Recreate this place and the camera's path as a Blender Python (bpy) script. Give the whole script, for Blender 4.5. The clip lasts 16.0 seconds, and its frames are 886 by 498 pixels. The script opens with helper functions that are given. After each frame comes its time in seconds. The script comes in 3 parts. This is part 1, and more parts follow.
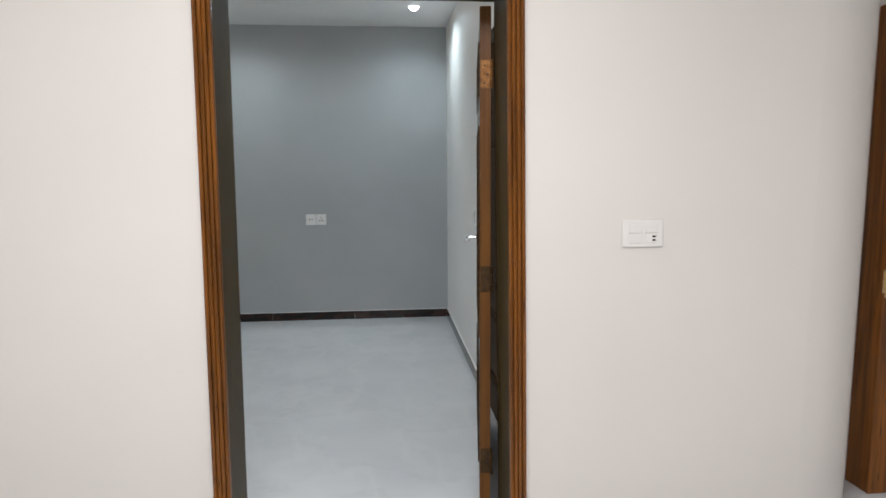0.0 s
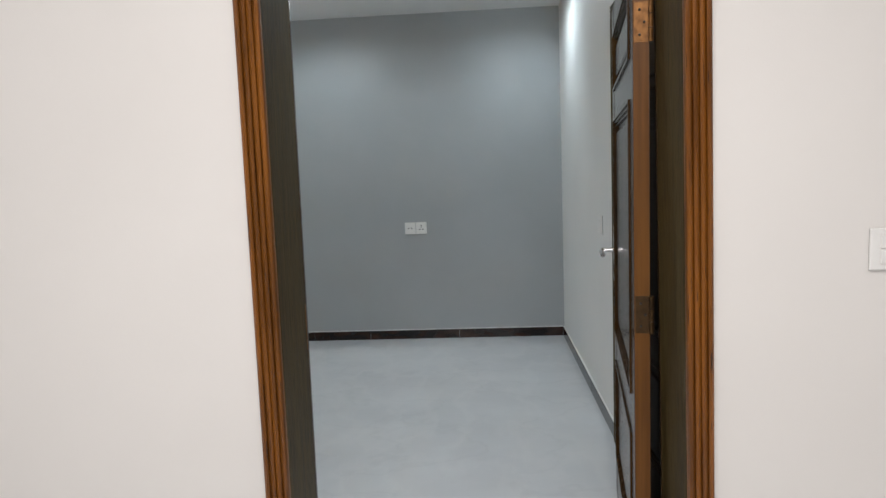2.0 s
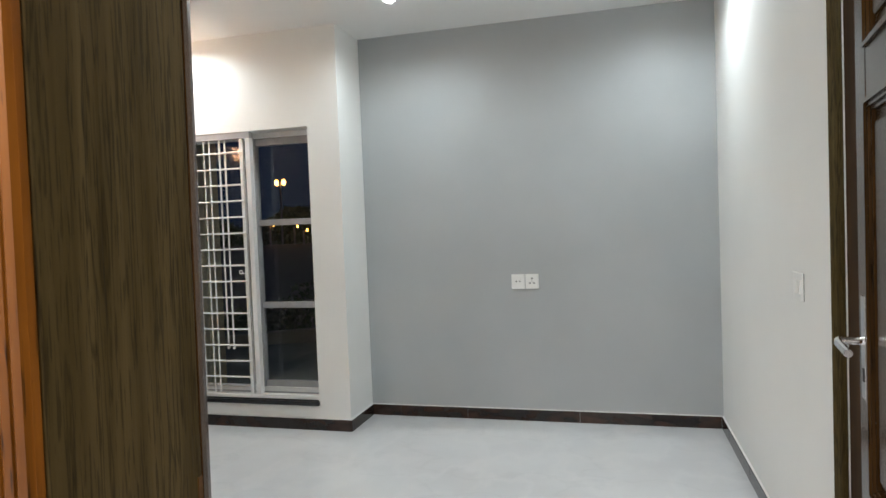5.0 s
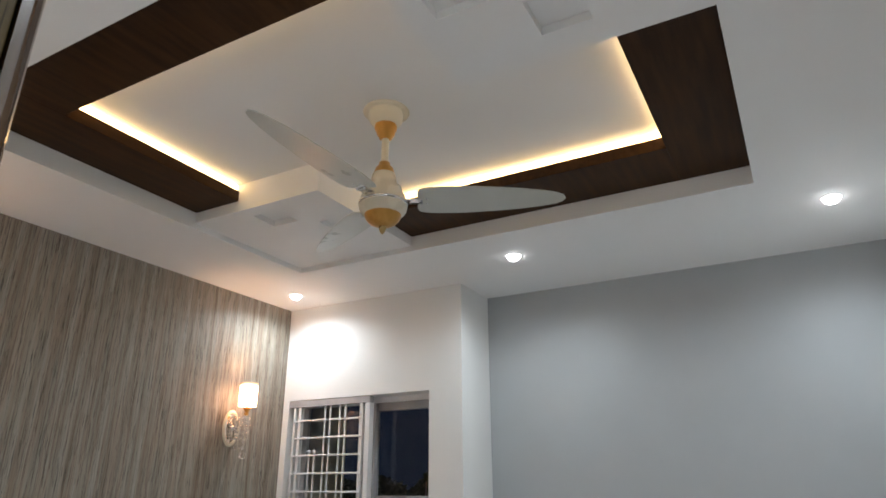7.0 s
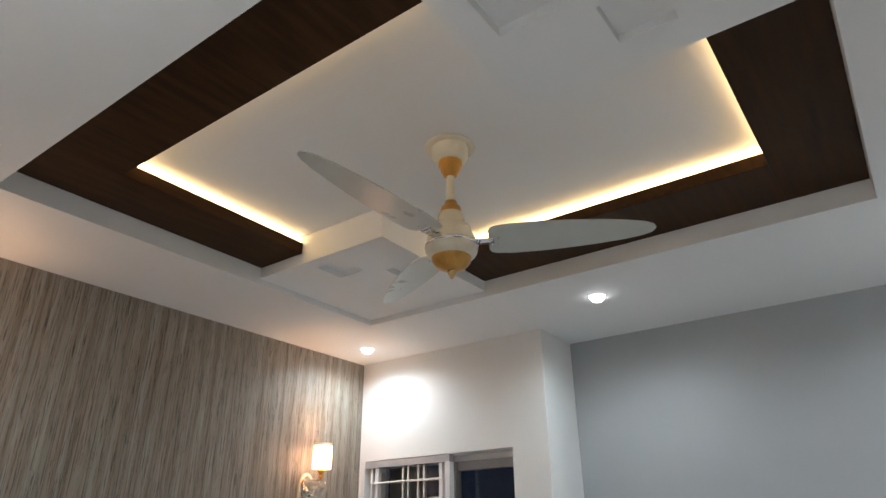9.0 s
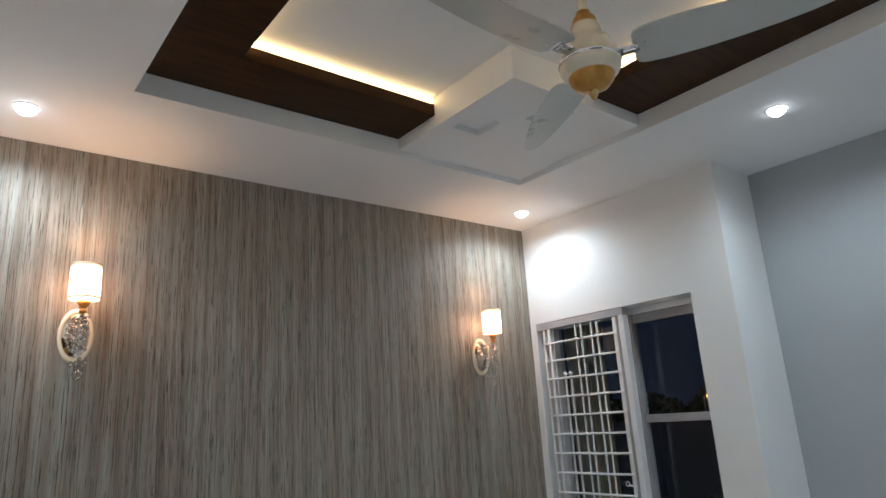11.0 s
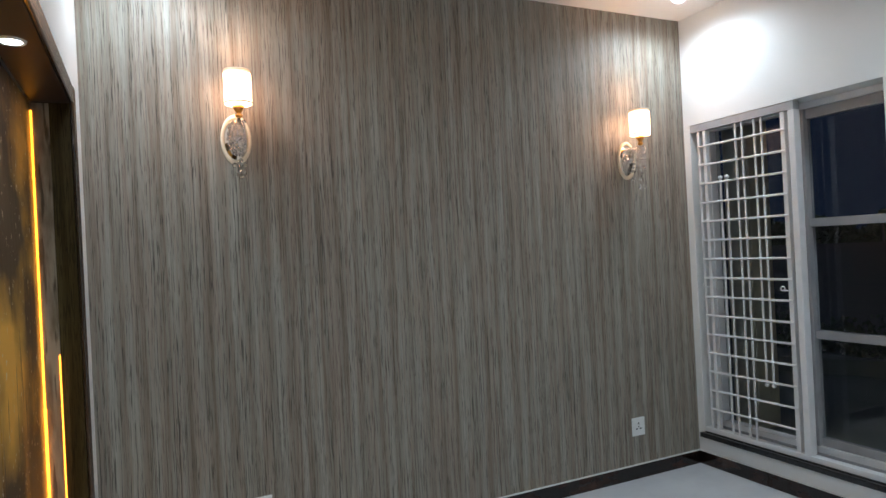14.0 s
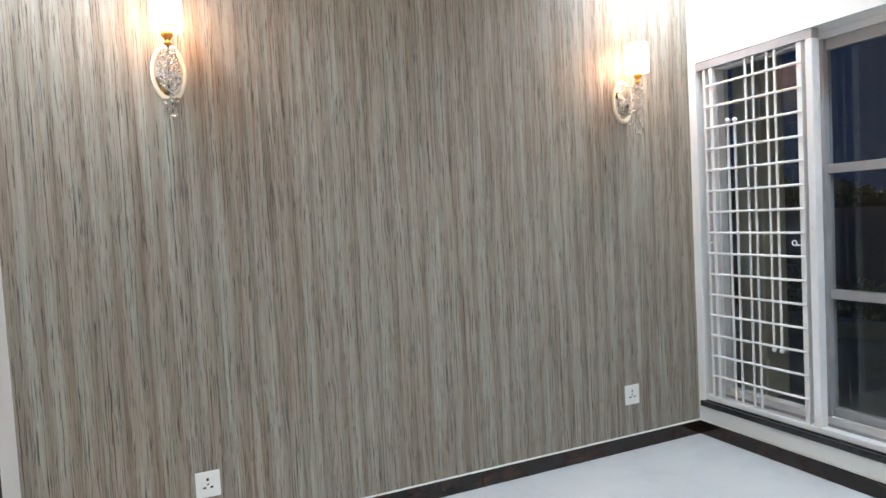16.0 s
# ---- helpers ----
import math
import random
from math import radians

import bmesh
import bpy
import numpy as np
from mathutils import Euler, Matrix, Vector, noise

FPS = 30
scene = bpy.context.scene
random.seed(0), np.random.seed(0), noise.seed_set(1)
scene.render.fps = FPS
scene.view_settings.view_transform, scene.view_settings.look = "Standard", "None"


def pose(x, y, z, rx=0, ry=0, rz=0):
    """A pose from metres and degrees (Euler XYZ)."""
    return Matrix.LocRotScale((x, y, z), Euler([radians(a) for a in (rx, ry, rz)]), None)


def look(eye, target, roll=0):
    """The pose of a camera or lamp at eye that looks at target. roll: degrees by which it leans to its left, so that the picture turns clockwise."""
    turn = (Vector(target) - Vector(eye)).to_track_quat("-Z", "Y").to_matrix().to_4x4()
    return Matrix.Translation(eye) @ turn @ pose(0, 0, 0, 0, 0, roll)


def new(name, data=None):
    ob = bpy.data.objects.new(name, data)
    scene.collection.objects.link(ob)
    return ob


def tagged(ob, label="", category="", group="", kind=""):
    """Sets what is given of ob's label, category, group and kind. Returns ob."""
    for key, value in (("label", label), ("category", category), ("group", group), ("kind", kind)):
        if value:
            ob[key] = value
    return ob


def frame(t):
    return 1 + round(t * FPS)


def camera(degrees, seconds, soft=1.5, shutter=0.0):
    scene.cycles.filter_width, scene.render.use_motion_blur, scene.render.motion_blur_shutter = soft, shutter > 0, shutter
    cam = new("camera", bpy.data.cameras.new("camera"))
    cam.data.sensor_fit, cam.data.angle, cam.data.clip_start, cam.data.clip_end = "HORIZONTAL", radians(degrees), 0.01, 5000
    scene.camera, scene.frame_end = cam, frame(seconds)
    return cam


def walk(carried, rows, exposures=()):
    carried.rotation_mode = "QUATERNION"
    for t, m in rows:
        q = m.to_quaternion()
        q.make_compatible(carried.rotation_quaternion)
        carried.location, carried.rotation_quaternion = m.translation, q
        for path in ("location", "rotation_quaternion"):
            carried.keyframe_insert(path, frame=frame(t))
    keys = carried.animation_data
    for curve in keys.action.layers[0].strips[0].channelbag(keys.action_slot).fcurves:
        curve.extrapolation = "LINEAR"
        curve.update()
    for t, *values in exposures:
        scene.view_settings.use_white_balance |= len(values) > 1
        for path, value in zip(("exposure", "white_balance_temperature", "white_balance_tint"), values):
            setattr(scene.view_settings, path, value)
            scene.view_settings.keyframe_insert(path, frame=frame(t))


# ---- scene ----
cam = camera(69.5, 16.0, shutter=0.10)
PATH = [
    (0, (0.616, -2.208, 1.431), (0.802, -0.232, 1.184), -0.4),
    (0.5, (0.645, -2.034, 1.417), (0.535, -0.055, 1.153), -1.9),
    (1, (0.681, -1.874, 1.41), (0.445, 0.094, 1.148), -1.7),
    (1.5, (0.642, -1.708, 1.402), (0.425, 0.262, 1.13), -1.9),
    (2, (0.588, -1.527, 1.407), (0.452, 0.455, 1.179), -2.3),
    (2.5, (0.569, -1.341, 1.398), (0.369, 0.637, 1.177), -2.1),
    (3, (0.594, -1.132, 1.415), (0.285, 0.837, 1.256), -1.8),
    (5.5, (0.575, -0.312, 1.357), (0.051, 1.617, 1.349), -2.1),
    (6, (0.554, -0.156, 1.405), (-0.005, 1.754, 1.601), -1.8),
    (6.5, (0.556, -0.037, 1.465), (-0.213, 1.757, 1.888), -2.1),
    (7, (0.619, 0.014, 1.502), (-0.282, 1.655, 2.207), -0.1),
    (7.5, (0.628, 0.034, 1.569), (-0.362, 1.514, 2.48), 0.2),
    (8, (0.592, 0.089, 1.59), (-0.403, 1.563, 2.505), -0.6),
    (10.3, (0.411, 0.32, 1.54), (-0.926, 1.656, 2.192), -2.3),
    (10.5, (0.399, 0.342, 1.534), (-0.996, 1.632, 2.158), -3.0),
    (11, (0.398, 0.386, 1.505), (-1.104, 1.6, 2.022), -3.6),
    (11.5, (0.369, 0.394, 1.484), (-1.244, 1.5, 1.901), -4.3),
    (12, (0.333, 0.466, 1.469), (-1.378, 1.452, 1.787), -3.9),
    (12.5, (0.359, 0.406, 1.437), (-1.39, 1.358, 1.625), -4.4),
    (13, (0.361, 0.417, 1.418), (-1.428, 1.306, 1.524), -3.6),
    (13.5, (0.373, 0.439, 1.396), (-1.444, 1.275, 1.435), -2.7),
    (14, (0.356, 0.435, 1.394), (-1.454, 1.286, 1.399), -2.9),
    (14.5, (0.392, 0.505, 1.373), (-1.403, 1.386, 1.353), -2.9),
    (15, (0.298, 0.554, 1.355), (-1.479, 1.465, 1.254), -2.6),
    (15.5, (0.195, 0.633, 1.359), (-1.567, 1.572, 1.245), -2.1),
    (16, (0.137, 0.752, 1.313), (-1.689, 1.561, 1.214), -3.1),
]
EXPOSURES = [(0, 0.0, 6450, 10), (1.0, -0.12, 6450, 10), (1.6, -0.13, 6450, 10), (2.1, -0.03, 6450, 10), (3.0, 0.0, 6450, 10), (5.3, 0.62, 6900, 12), (6.0, 0.13, 6850, 13), (6.5, 0.02, 6780, 13), (7.0, 0.16, 6680, 14), (8.2, 0.07, 6720, 14), (10.5, -0.05, 6200, 11), (11.2, -0.12, 6100, 11), (12.0, -0.14, 6050, 10), (12.5, 0.02, 5980, 10), (13.0, 0.0, 5960, 11), (13.5, 0.06, 6000, 11), (14.5, 0.16, 6080, 10), (15.0, 0.55, 6180, 10), (15.5, 1.11, 6190, 11), (16.0, 1.14, 6140, 11)]
walk(cam, [(t, look(eye, target, roll)) for t, eye, target, roll in PATH], EXPOSURES)

# ---- world and lights ----
world = bpy.data.worlds.new("dusk")
scene.world = world
world.use_nodes = True
wn = world.node_tree.nodes
wn["Background"].inputs["Color"].default_value = (0.0034, 0.0064, 0.0150, 1)
wn["Background"].inputs["Strength"].default_value = 1.0

H, XL, XR, XP, YW, YG, Y1 = 2.745, -2.588, 1.236, -1.172, 3.513, 3.918, 0.23
UP = 2.922
COOL, WARM = (0.80, 0.93, 1.0), (1.0, 0.58, 0.30)


def lamp(name, kind, place, watts, colour, turn=(0, 0, 0), size=0.05, size_y=None, cone=150, blend=0.9):
    data = bpy.data.lights.new(name, kind)
    data.energy, data.color = watts, colour
    if kind == "AREA":
        data.size = size
        if size_y:
            data.shape, data.size_y = "RECTANGLE", size_y
    else:
        data.shadow_soft_size = size
    if kind == "SPOT":
        data.spot_size, data.spot_blend = radians(cone), blend
    ob = new(name, data)
    ob.matrix_world = pose(*place, *turn)
    return ob


DOWN = [(-2.287, 3.213), (-0.672, 3.201), (0.899, 3.183), (-2.266, 0.554), (-0.694, 0.55), (0.88, 0.55)]
for px, py in DOWN:
    lamp("downlight_lamp", "SPOT", (px, py, H - 0.035), 28, COOL, size=0.04, cone=169, blend=0.72)
SCONCES = [(0.832, 0.0), (3.042, -0.062)]      # place along the wall, drop
for py, dz in SCONCES:
    lamp("sconce_lamp", "POINT", (-2.46, py, 2.135 + dz), 5.5, WARM, size=0.02)
lamp("corridor_lamp", "AREA", (0.45, -1.9, 2.70), 69, (1.0, 0.95, 0.93), size=1.4)
lamp("recess_lamp", "SPOT", (-1.54, 0.158, 1.966), 24, (1.0, 0.85, 0.62), size=0.02, cone=96)


# ---- materials ----
def material(name, colour, rough=0.5, metal=0.0, second=None, scale=(1, 1, 1), detail=6, low=0.35, high=0.65,
             bump=0.0, bump_scale=120, stretch=None, emit=None, strength=0.0, transmit=0.0, coat=0.0, rough_var=0.08, spec=0.5):
    m = bpy.data.materials.new(name)
    m.use_nodes = True
    n, l = m.node_tree.nodes, m.node_tree.links
    b = n["Principled BSDF"]
    b.inputs["Base Color"].default_value = (*colour, 1)
    b.inputs["Roughness"].default_value = rough
    b.inputs["Metallic"].default_value = metal
    b.inputs["Transmission Weight"].default_value = transmit
    b.inputs["Coat Weight"].default_value = coat
    b.inputs["Specular IOR Level"].default_value = spec
    b.inputs["Coat Roughness"].default_value = 0.08
    if emit:
        b.inputs["Emission Color"].default_value = (*emit, 1)
        b.inputs["Emission Strength"].default_value = strength
    co = n.new("ShaderNodeTexCoord")
    if second:
        mp = n.new("ShaderNodeMapping")
        mp.inputs["Scale"].default_value = scale
        l.new(co.outputs["Object"], mp.inputs["Vector"])
        t = n.new("ShaderNodeTexNoise")
        t.inputs["Scale"].default_value = 1.0
        t.inputs["Detail"].default_value = detail
        l.new(mp.outputs["Vector"], t.inputs["Vector"])
        r = n.new("ShaderNodeValToRGB")
        r.color_ramp.elements[0].position, r.color_ramp.elements[1].position = low, high
        r.color_ramp.elements[0].color, r.color_ramp.elements[1].color = (*colour, 1), (*second, 1)
        l.new(t.outputs["Fac"], r.inputs["Fac"])
        l.new(r.outputs["Color"], b.inputs["Base Color"])
        mr = n.new("ShaderNodeMapRange")
        mr.inputs["To Min"].default_value, mr.inputs["To Max"].default_value = max(0.02, rough - rough_var), min(1, rough + rough_var)
        l.new(t.outputs["Fac"], mr.inputs["Value"])
        l.new(mr.outputs["Result"], b.inputs["Roughness"])
    if bump:
        mp2 = n.new("ShaderNodeMapping")
        mp2.inputs["Scale"].default_value = stretch or (1, 1, 1)
        l.new(co.outputs["Object"], mp2.inputs["Vector"])
        t2 = n.new("ShaderNodeTexNoise")
        t2.inputs["Scale"].default_value, t2.inputs["Detail"].default_value = bump_scale, 4
        l.new(mp2.outputs["Vector"], t2.inputs["Vector"])
        bp = n.new("ShaderNodeBump")
        bp.inputs["Strength"].default_value, bp.inputs["Distance"].default_value = bump, 0.002
        l.new(t2.outputs["Fac"], bp.inputs["Height"])
        l.new(bp.outputs["Normal"], b.inputs["Normal"])
    return m


def overlay(m, scale, stops, colour, detail=3, rough=None):
    """Lays marks of one colour over a material where a stretched noise passes the given stops."""
    n, l = m.node_tree.nodes, m.node_tree.links
    b = n["Principled BSDF"]
    co = n.new("ShaderNodeTexCoord")
    mp = n.new("ShaderNodeMapping")
    mp.inputs["Scale"].default_value = scale
    l.new(co.outputs["Object"], mp.inputs["Vector"])
    t = n.new("ShaderNodeTexNoise")
    t.inputs["Scale"].default_value, t.inputs["Detail"].default_value = 1.0, detail
    l.new(mp.outputs["Vector"], t.inputs["Vector"])
    r = n.new("ShaderNodeValToRGB")
    for k, (p, v) in enumerate(stops):
        e = r.color_ramp.elements[k] if k < 2 else r.color_ramp.elements.new(p)
        e.position, e.color = p, (v, v, v, 1)
    l.new(t.outputs["Fac"], r.inputs["Fac"])
    mix = n.new("ShaderNodeMix")
    mix.data_type = "RGBA"
    old = b.inputs["Base Color"].links[0].from_socket
    l.new(r.outputs["Color"], mix.inputs["Factor"])
    l.new(old, mix.inputs["A"])
    mix.inputs["B"].default_value = (*colour, 1)
    l.new(mix.outputs["Result"], b.inputs["Base Color"])
    return m


def stripe_wallpaper():
    """Grey-brown paper with fine irregular vertical streaks."""
    m = material("striped_wallpaper", (0.2, 0.18, 0.15), 0.55)
    n, l = m.node_tree.nodes, m.node_tree.links
    b = n["Principled BSDF"]
    co = n.new("ShaderNodeTexCoord")

    drift = n.new("ShaderNodeTexNoise")
    drift.inputs["Scale"].default_value, drift.inputs["Detail"].default_value = 9.0, 2
    l.new(co.outputs["Object"], drift.inputs["Vector"])
    wander = n.new("ShaderNodeVectorMath")
    wander.operation = "MULTIPLY_ADD"
    wander.inputs[1].default_value = (0, 0.005, 0)
    l.new(drift.outputs["Color"], wander.inputs[0])
    l.new(co.outputs["Object"], wander.inputs[2])

    def streak(sy, sz, detail, off):
        mp = n.new("ShaderNodeMapping")
        mp.inputs["Scale"].default_value = (1, sy, sz)
        mp.inputs["Location"].default_value = (off, off * 3.1, off * 1.7)
        l.new(wander.outputs["Vector"], mp.inputs["Vector"])
        t = n.new("ShaderNodeTexNoise")
        t.inputs["Scale"].default_value, t.inputs["Detail"].default_value, t.inputs["Roughness"].default_value = 1, detail, 0.6
        l.new(mp.outputs["Vector"], t.inputs["Vector"])
        return t.outputs["Fac"]

    def ramp(fac, p0, c0, p1, c1, extra=()):
        r = n.new("ShaderNodeValToRGB")
        r.color_ramp.elements[0].position, r.color_ramp.elements[1].position = p0, p1
        r.color_ramp.elements[0].color, r.color_ramp.elements[1].color = (*c0, 1), (*c1, 1)
        for p, c in extra:
            r.color_ramp.elements.new(p).color = (*c, 1)
        l.new(fac, r.inputs["Fac"])
        return r.outputs["Color"]

    broad = ramp(streak(48, 1.1, 2.5, 0), 0.31, (0.238, 0.190, 0.146), 0.69, (0.374, 0.345, 0.292), [(0.45, (0.320, 0.268, 0.216)), (0.55, (0.312, 0.288, 0.240))])
    fine = ramp(streak(170, 8.0, 5, 4.3), 0.36, (0.82, 0.80, 0.78), 0.62, (1.05, 1.05, 1.05))
    dark = ramp(streak(330, 8.0, 2, 9.1), 0.36, (0.06, 0.05, 0.045), 0.43, (1, 1, 1))
    line = ramp(streak(340, 0.7, 1.5, 6.6), 0.33, (0.04, 0.03, 0.025), 0.37, (1, 1, 1))
    mpw = n.new("ShaderNodeMapping")
    mpw.inputs["Scale"].default_value = (1, 1, 0.12)
    l.new(co.outputs["Object"], mpw.inputs["Vector"])
    wave = n.new("ShaderNodeTexWave")
    wave.bands_direction = "Y"
    wave.inputs["Scale"].default_value, wave.inputs["Distortion"].default_value = 3.7, 2.2
    wave.inputs["Detail"].default_value, wave.inputs["Detail Scale"].default_value = 1.0, 2.0
    l.new(mpw.outputs["Vector"], wave.inputs["Vector"])
    band = ramp(wave.outputs["Fac"], 0.0, (0.78, 0.75, 0.72), 0.75, (1.06, 1.06, 1.06))
    for layer in (fine, dark, band, line):
        mix = n.new("ShaderNodeMix")
        mix.data_type, mix.blend_type = "RGBA", "MULTIPLY"
        mix.inputs["Factor"].default_value = 0.85 if layer == line else 0.8
        l.new(broad, mix.inputs["A"])
        l.new(layer, mix.inputs["B"])
        broad = mix.outputs["Result"]
    l.new(broad, b.inputs["Base Color"])
    bp = n.new("ShaderNodeBump")
    bp.inputs["Strength"].default_value, bp.inputs["Distance"].default_value = 0.15, 0.001
    l.new(streak(150, 5.5, 4, 4.3), bp.inputs["Height"])
    l.new(bp.outputs["Normal"], b.inputs["Normal"])
    return m


M_WHITE = material("white_wall_paint", (0.78, 0.78, 0.76), 0.55, second=(0.82, 0.82, 0.80), scale=(1.2, 1.2, 1.2), bump=0.08, bump_scale=260)
M_CORR = material("corridor_wall_paint", (0.765, 0.745, 0.718), 0.5, second=(0.80, 0.78, 0.752), scale=(0.9, 0.9, 0.9), bump=0.08, bump_scale=240)
M_CEIL = material("ceiling_paint", (0.80, 0.80, 0.79), 0.7, second=(0.84, 0.84, 0.83), scale=(0.7, 0.7, 0.7), bump=0.05, bump_scale=200)
M_GREY = material("blue_grey_wall_paint", (0.388, 0.410, 0.422), 0.5, second=(0.420, 0.442, 0.454), scale=(1.5, 1.5, 1.5), bump=0.1, bump_scale=260)
M_PAPER = stripe_wallpaper()
M_FLOOR = material("polished_porcelain_floor", (0.60, 0.62, 0.645), 0.055, second=(0.66, 0.68, 0.70), scale=(1.4, 2.0, 1), detail=12, rough_var=0.02)
overlay(M_FLOOR, (1.1, 1.7, 1), [(0.485, 0), (0.5, 0.22), (0.515, 0)], (0.50, 0.52, 0.545), 9)
overlay(M_FLOOR, (2.3, 1.4, 1), [(0.45, 0), (0.5, 0.3), (0.55, 0)], (0.72, 0.73, 0.74), 8)
M_MARBLE = material("dark_brown_marble", (0.012, 0.007, 0.006), 0.10, second=(0.055, 0.026, 0.018), scale=(7, 7, 16), detail=10, low=0.42, high=0.75, rough_var=0.04)
M_BLACK = material("black_granite", (0.012, 0.012, 0.013), 0.15, second=(0.03, 0.03, 0.032), scale=(90, 90, 90))
M_TRIM = material("varnished_brown_wood", (0.105, 0.034, 0.003), 0.34, second=(0.25, 0.085, 0.009), scale=(45, 45, 2.2), bump=0.15, bump_scale=60, stretch=(3, 3, 0.15), coat=0.15, spec=0.35)
overlay(M_TRIM, (160, 160, 9), [(0.30, 1), (0.37, 0)], (0.03, 0.010, 0.002))
M_DARKWOOD = material("dark_ash_veneer", (0.048, 0.032, 0.010), 0.45, second=(0.090, 0.064, 0.025), scale=(34, 34, 1.2), detail=9, bump=0.35, bump_scale=50, stretch=(4, 4, 0.12), spec=0.12)
overlay(M_DARKWOOD, (330, 330, 14), [(0.38, 0.6), (0.45, 0)], (0.010, 0.007, 0.003))
overlay(M_DARKWOOD, (46, 46, 2.6), [(0.455, 0), (0.48, 0.65), (0.505, 0)], (0.012, 0.008, 0.003), 3)
M_LEAF = material("dark_stained_door_wood", (0.030, 0.014, 0.004), 0.20, second=(0.068, 0.032, 0.010), scale=(40, 40, 1.8), bump=0.10, bump_scale=50, stretch=(4, 4, 0.12), spec=0.25)
overlay(M_LEAF, (130, 130, 7), [(0.33, 1), (0.42, 0)], (0.012, 0.006, 0.002))
M_CASING = material("glossy_dark_casing_wood", (0.034, 0.016, 0.006), 0.22, second=(0.070, 0.035, 0.014), scale=(40, 40, 1.8), spec=0.6, coat=0.5)
M_BROWN = material("wenge_ceiling_laminate", (0.028, 0.011, 0.003), 0.5, second=(0.055, 0.024, 0.008), scale=(30, 3.0, 30), detail=8, bump=0.1, bump_scale=60, spec=0.15)
M_SOFFIT = material("dark_maroon_lacquer", (0.030, 0.020, 0.018), 0.42, second=(0.045, 0.031, 0.028), scale=(3, 30, 30), spec=0.3)
M_CREAM = material("cream_enamel", (0.72, 0.66, 0.52), 0.28, second=(0.75, 0.69, 0.56), scale=(4, 4, 4), coat=0.3)
M_GOLD = material("brushed_gold", (0.50, 0.25, 0.05), 0.34, 0.55, second=(0.58, 0.31, 0.08), scale=(40, 40, 4))
M_BLADE = material("pale_grey_blade", (0.50, 0.51, 0.47), 0.30, second=(0.54, 0.55, 0.51), scale=(6, 6, 6))
M_CHROME = material("chrome", (0.75, 0.75, 0.76), 0.10, 1.0)
M_STEEL = material("brass_hinge_metal", (0.22, 0.105, 0.035), 0.4, 0.8, second=(0.12, 0.055, 0.02), scale=(50, 50, 50))
# Darker copy of the hinge metal, for the lower hinges.
M_HINGE_DARK = material("darker_hinge_metal", (0.085, 0.048, 0.020), 0.4, 0.8, second=(0.05, 0.03, 0.014), scale=(50, 50, 50))
M_BRASS = material("polished_brass", (0.62, 0.47, 0.24), 0.28, 0.9, second=(0.55, 0.40, 0.19), scale=(30, 30, 30))
M_PLASTIC = material("white_plastic", (0.80, 0.80, 0.78), 0.3, second=(0.83, 0.83, 0.81), scale=(20, 20, 20))
M_HOLE = material("socket_hole", (0.02, 0.02, 0.02), 0.5)
M_ALU = material("silver_grey_aluminium", (0.33, 0.33, 0.34), 0.38, second=(0.39, 0.39, 0.40), scale=(9, 9, 9))
M_GRILLE = material("white_painted_steel", (0.76, 0.76, 0.76), 0.35, second=(0.80, 0.80, 0.80), scale=(30, 30, 30))
M_GLASS = material("window_glass", (0.86, 0.90, 0.90), 0.0, transmit=1.0)
M_GLASS.node_tree.nodes["Principled BSDF"].inputs["IOR"].default_value = 1.45
M_CRYSTAL = material("clear_crystal", (0.97, 0.96, 0.95), 0.0, transmit=1.0)
M_CRYSTAL.node_tree.nodes["Principled BSDF"].inputs["IOR"].default_value = 1.62
M_MIRROR = material("polished_mirror_plate", (0.72, 0.66, 0.56), 0.05, 1.0)
M_EDGE = material("varnished_door_edge", (0.105, 0.040, 0.006), 0.4, second=(0.165, 0.066, 0.011), scale=(45, 45, 2.2), spec=0.25)
M_SHADE = material("frosted_lit_glass", (0.85, 0.80, 0.72), 0.5, emit=(1.0, 0.54, 0.30), strength=12.0)
M_DISC = material("lit_led_diffuser", (0.9, 0.9, 0.9), 0.5, emit=(0.93, 0.97, 1.0), strength=14)
M_LED = material("warm_led_strip", (0.9, 0.8, 0.5), 0.5, emit=(1.0, 0.68, 0.31), strength=6.0)
M_GAP = material("dark_gap", (0.01, 0.01, 0.01), 0.8)
M_CONC = material("outside_plaster", (0.20, 0.20, 0.155), 0.8, second=(0.27, 0.265, 0.21), scale=(2, 2, 2), bump=0.2, bump_scale=80)
M_GROUND = material("outside_paving", (0.10, 0.095, 0.09), 0.8, second=(0.14, 0.135, 0.12), scale=(2, 2, 2), bump=0.2, bump_scale=60)
M_LEAFY = material("dark_foliage", (0.03, 0.06, 0.02), 0.6, second=(0.07, 0.11, 0.04), scale=(6, 6, 6))
M_SODIUM = material("sodium_street_light", (1, 0.6, 0.2), 0.5, emit=(1.0, 0.42, 0.08), strength=9.0)
M_POLE = material("galvanised_pole", (0.25, 0.25, 0.25), 0.5, 0.6)


# ---- mesh helpers ----
def link(name, bm, mat, parent=None, label="", smooth=False):
    me = bpy.data.meshes.new(name)
    bm.normal_update()
    if smooth:
        for f in bm.faces:
            f.smooth = True
    bm.to_mesh(me)
    bm.free()
    me.materials.append(mat)
    ob = new(name, me)
    if parent:
        ob.parent = parent
    if label:
        ob["label"] = label
    return ob


def part(name, bm, mat, parent, label="", smooth=False):
    return link(name, bm, mat, parent, label, smooth)


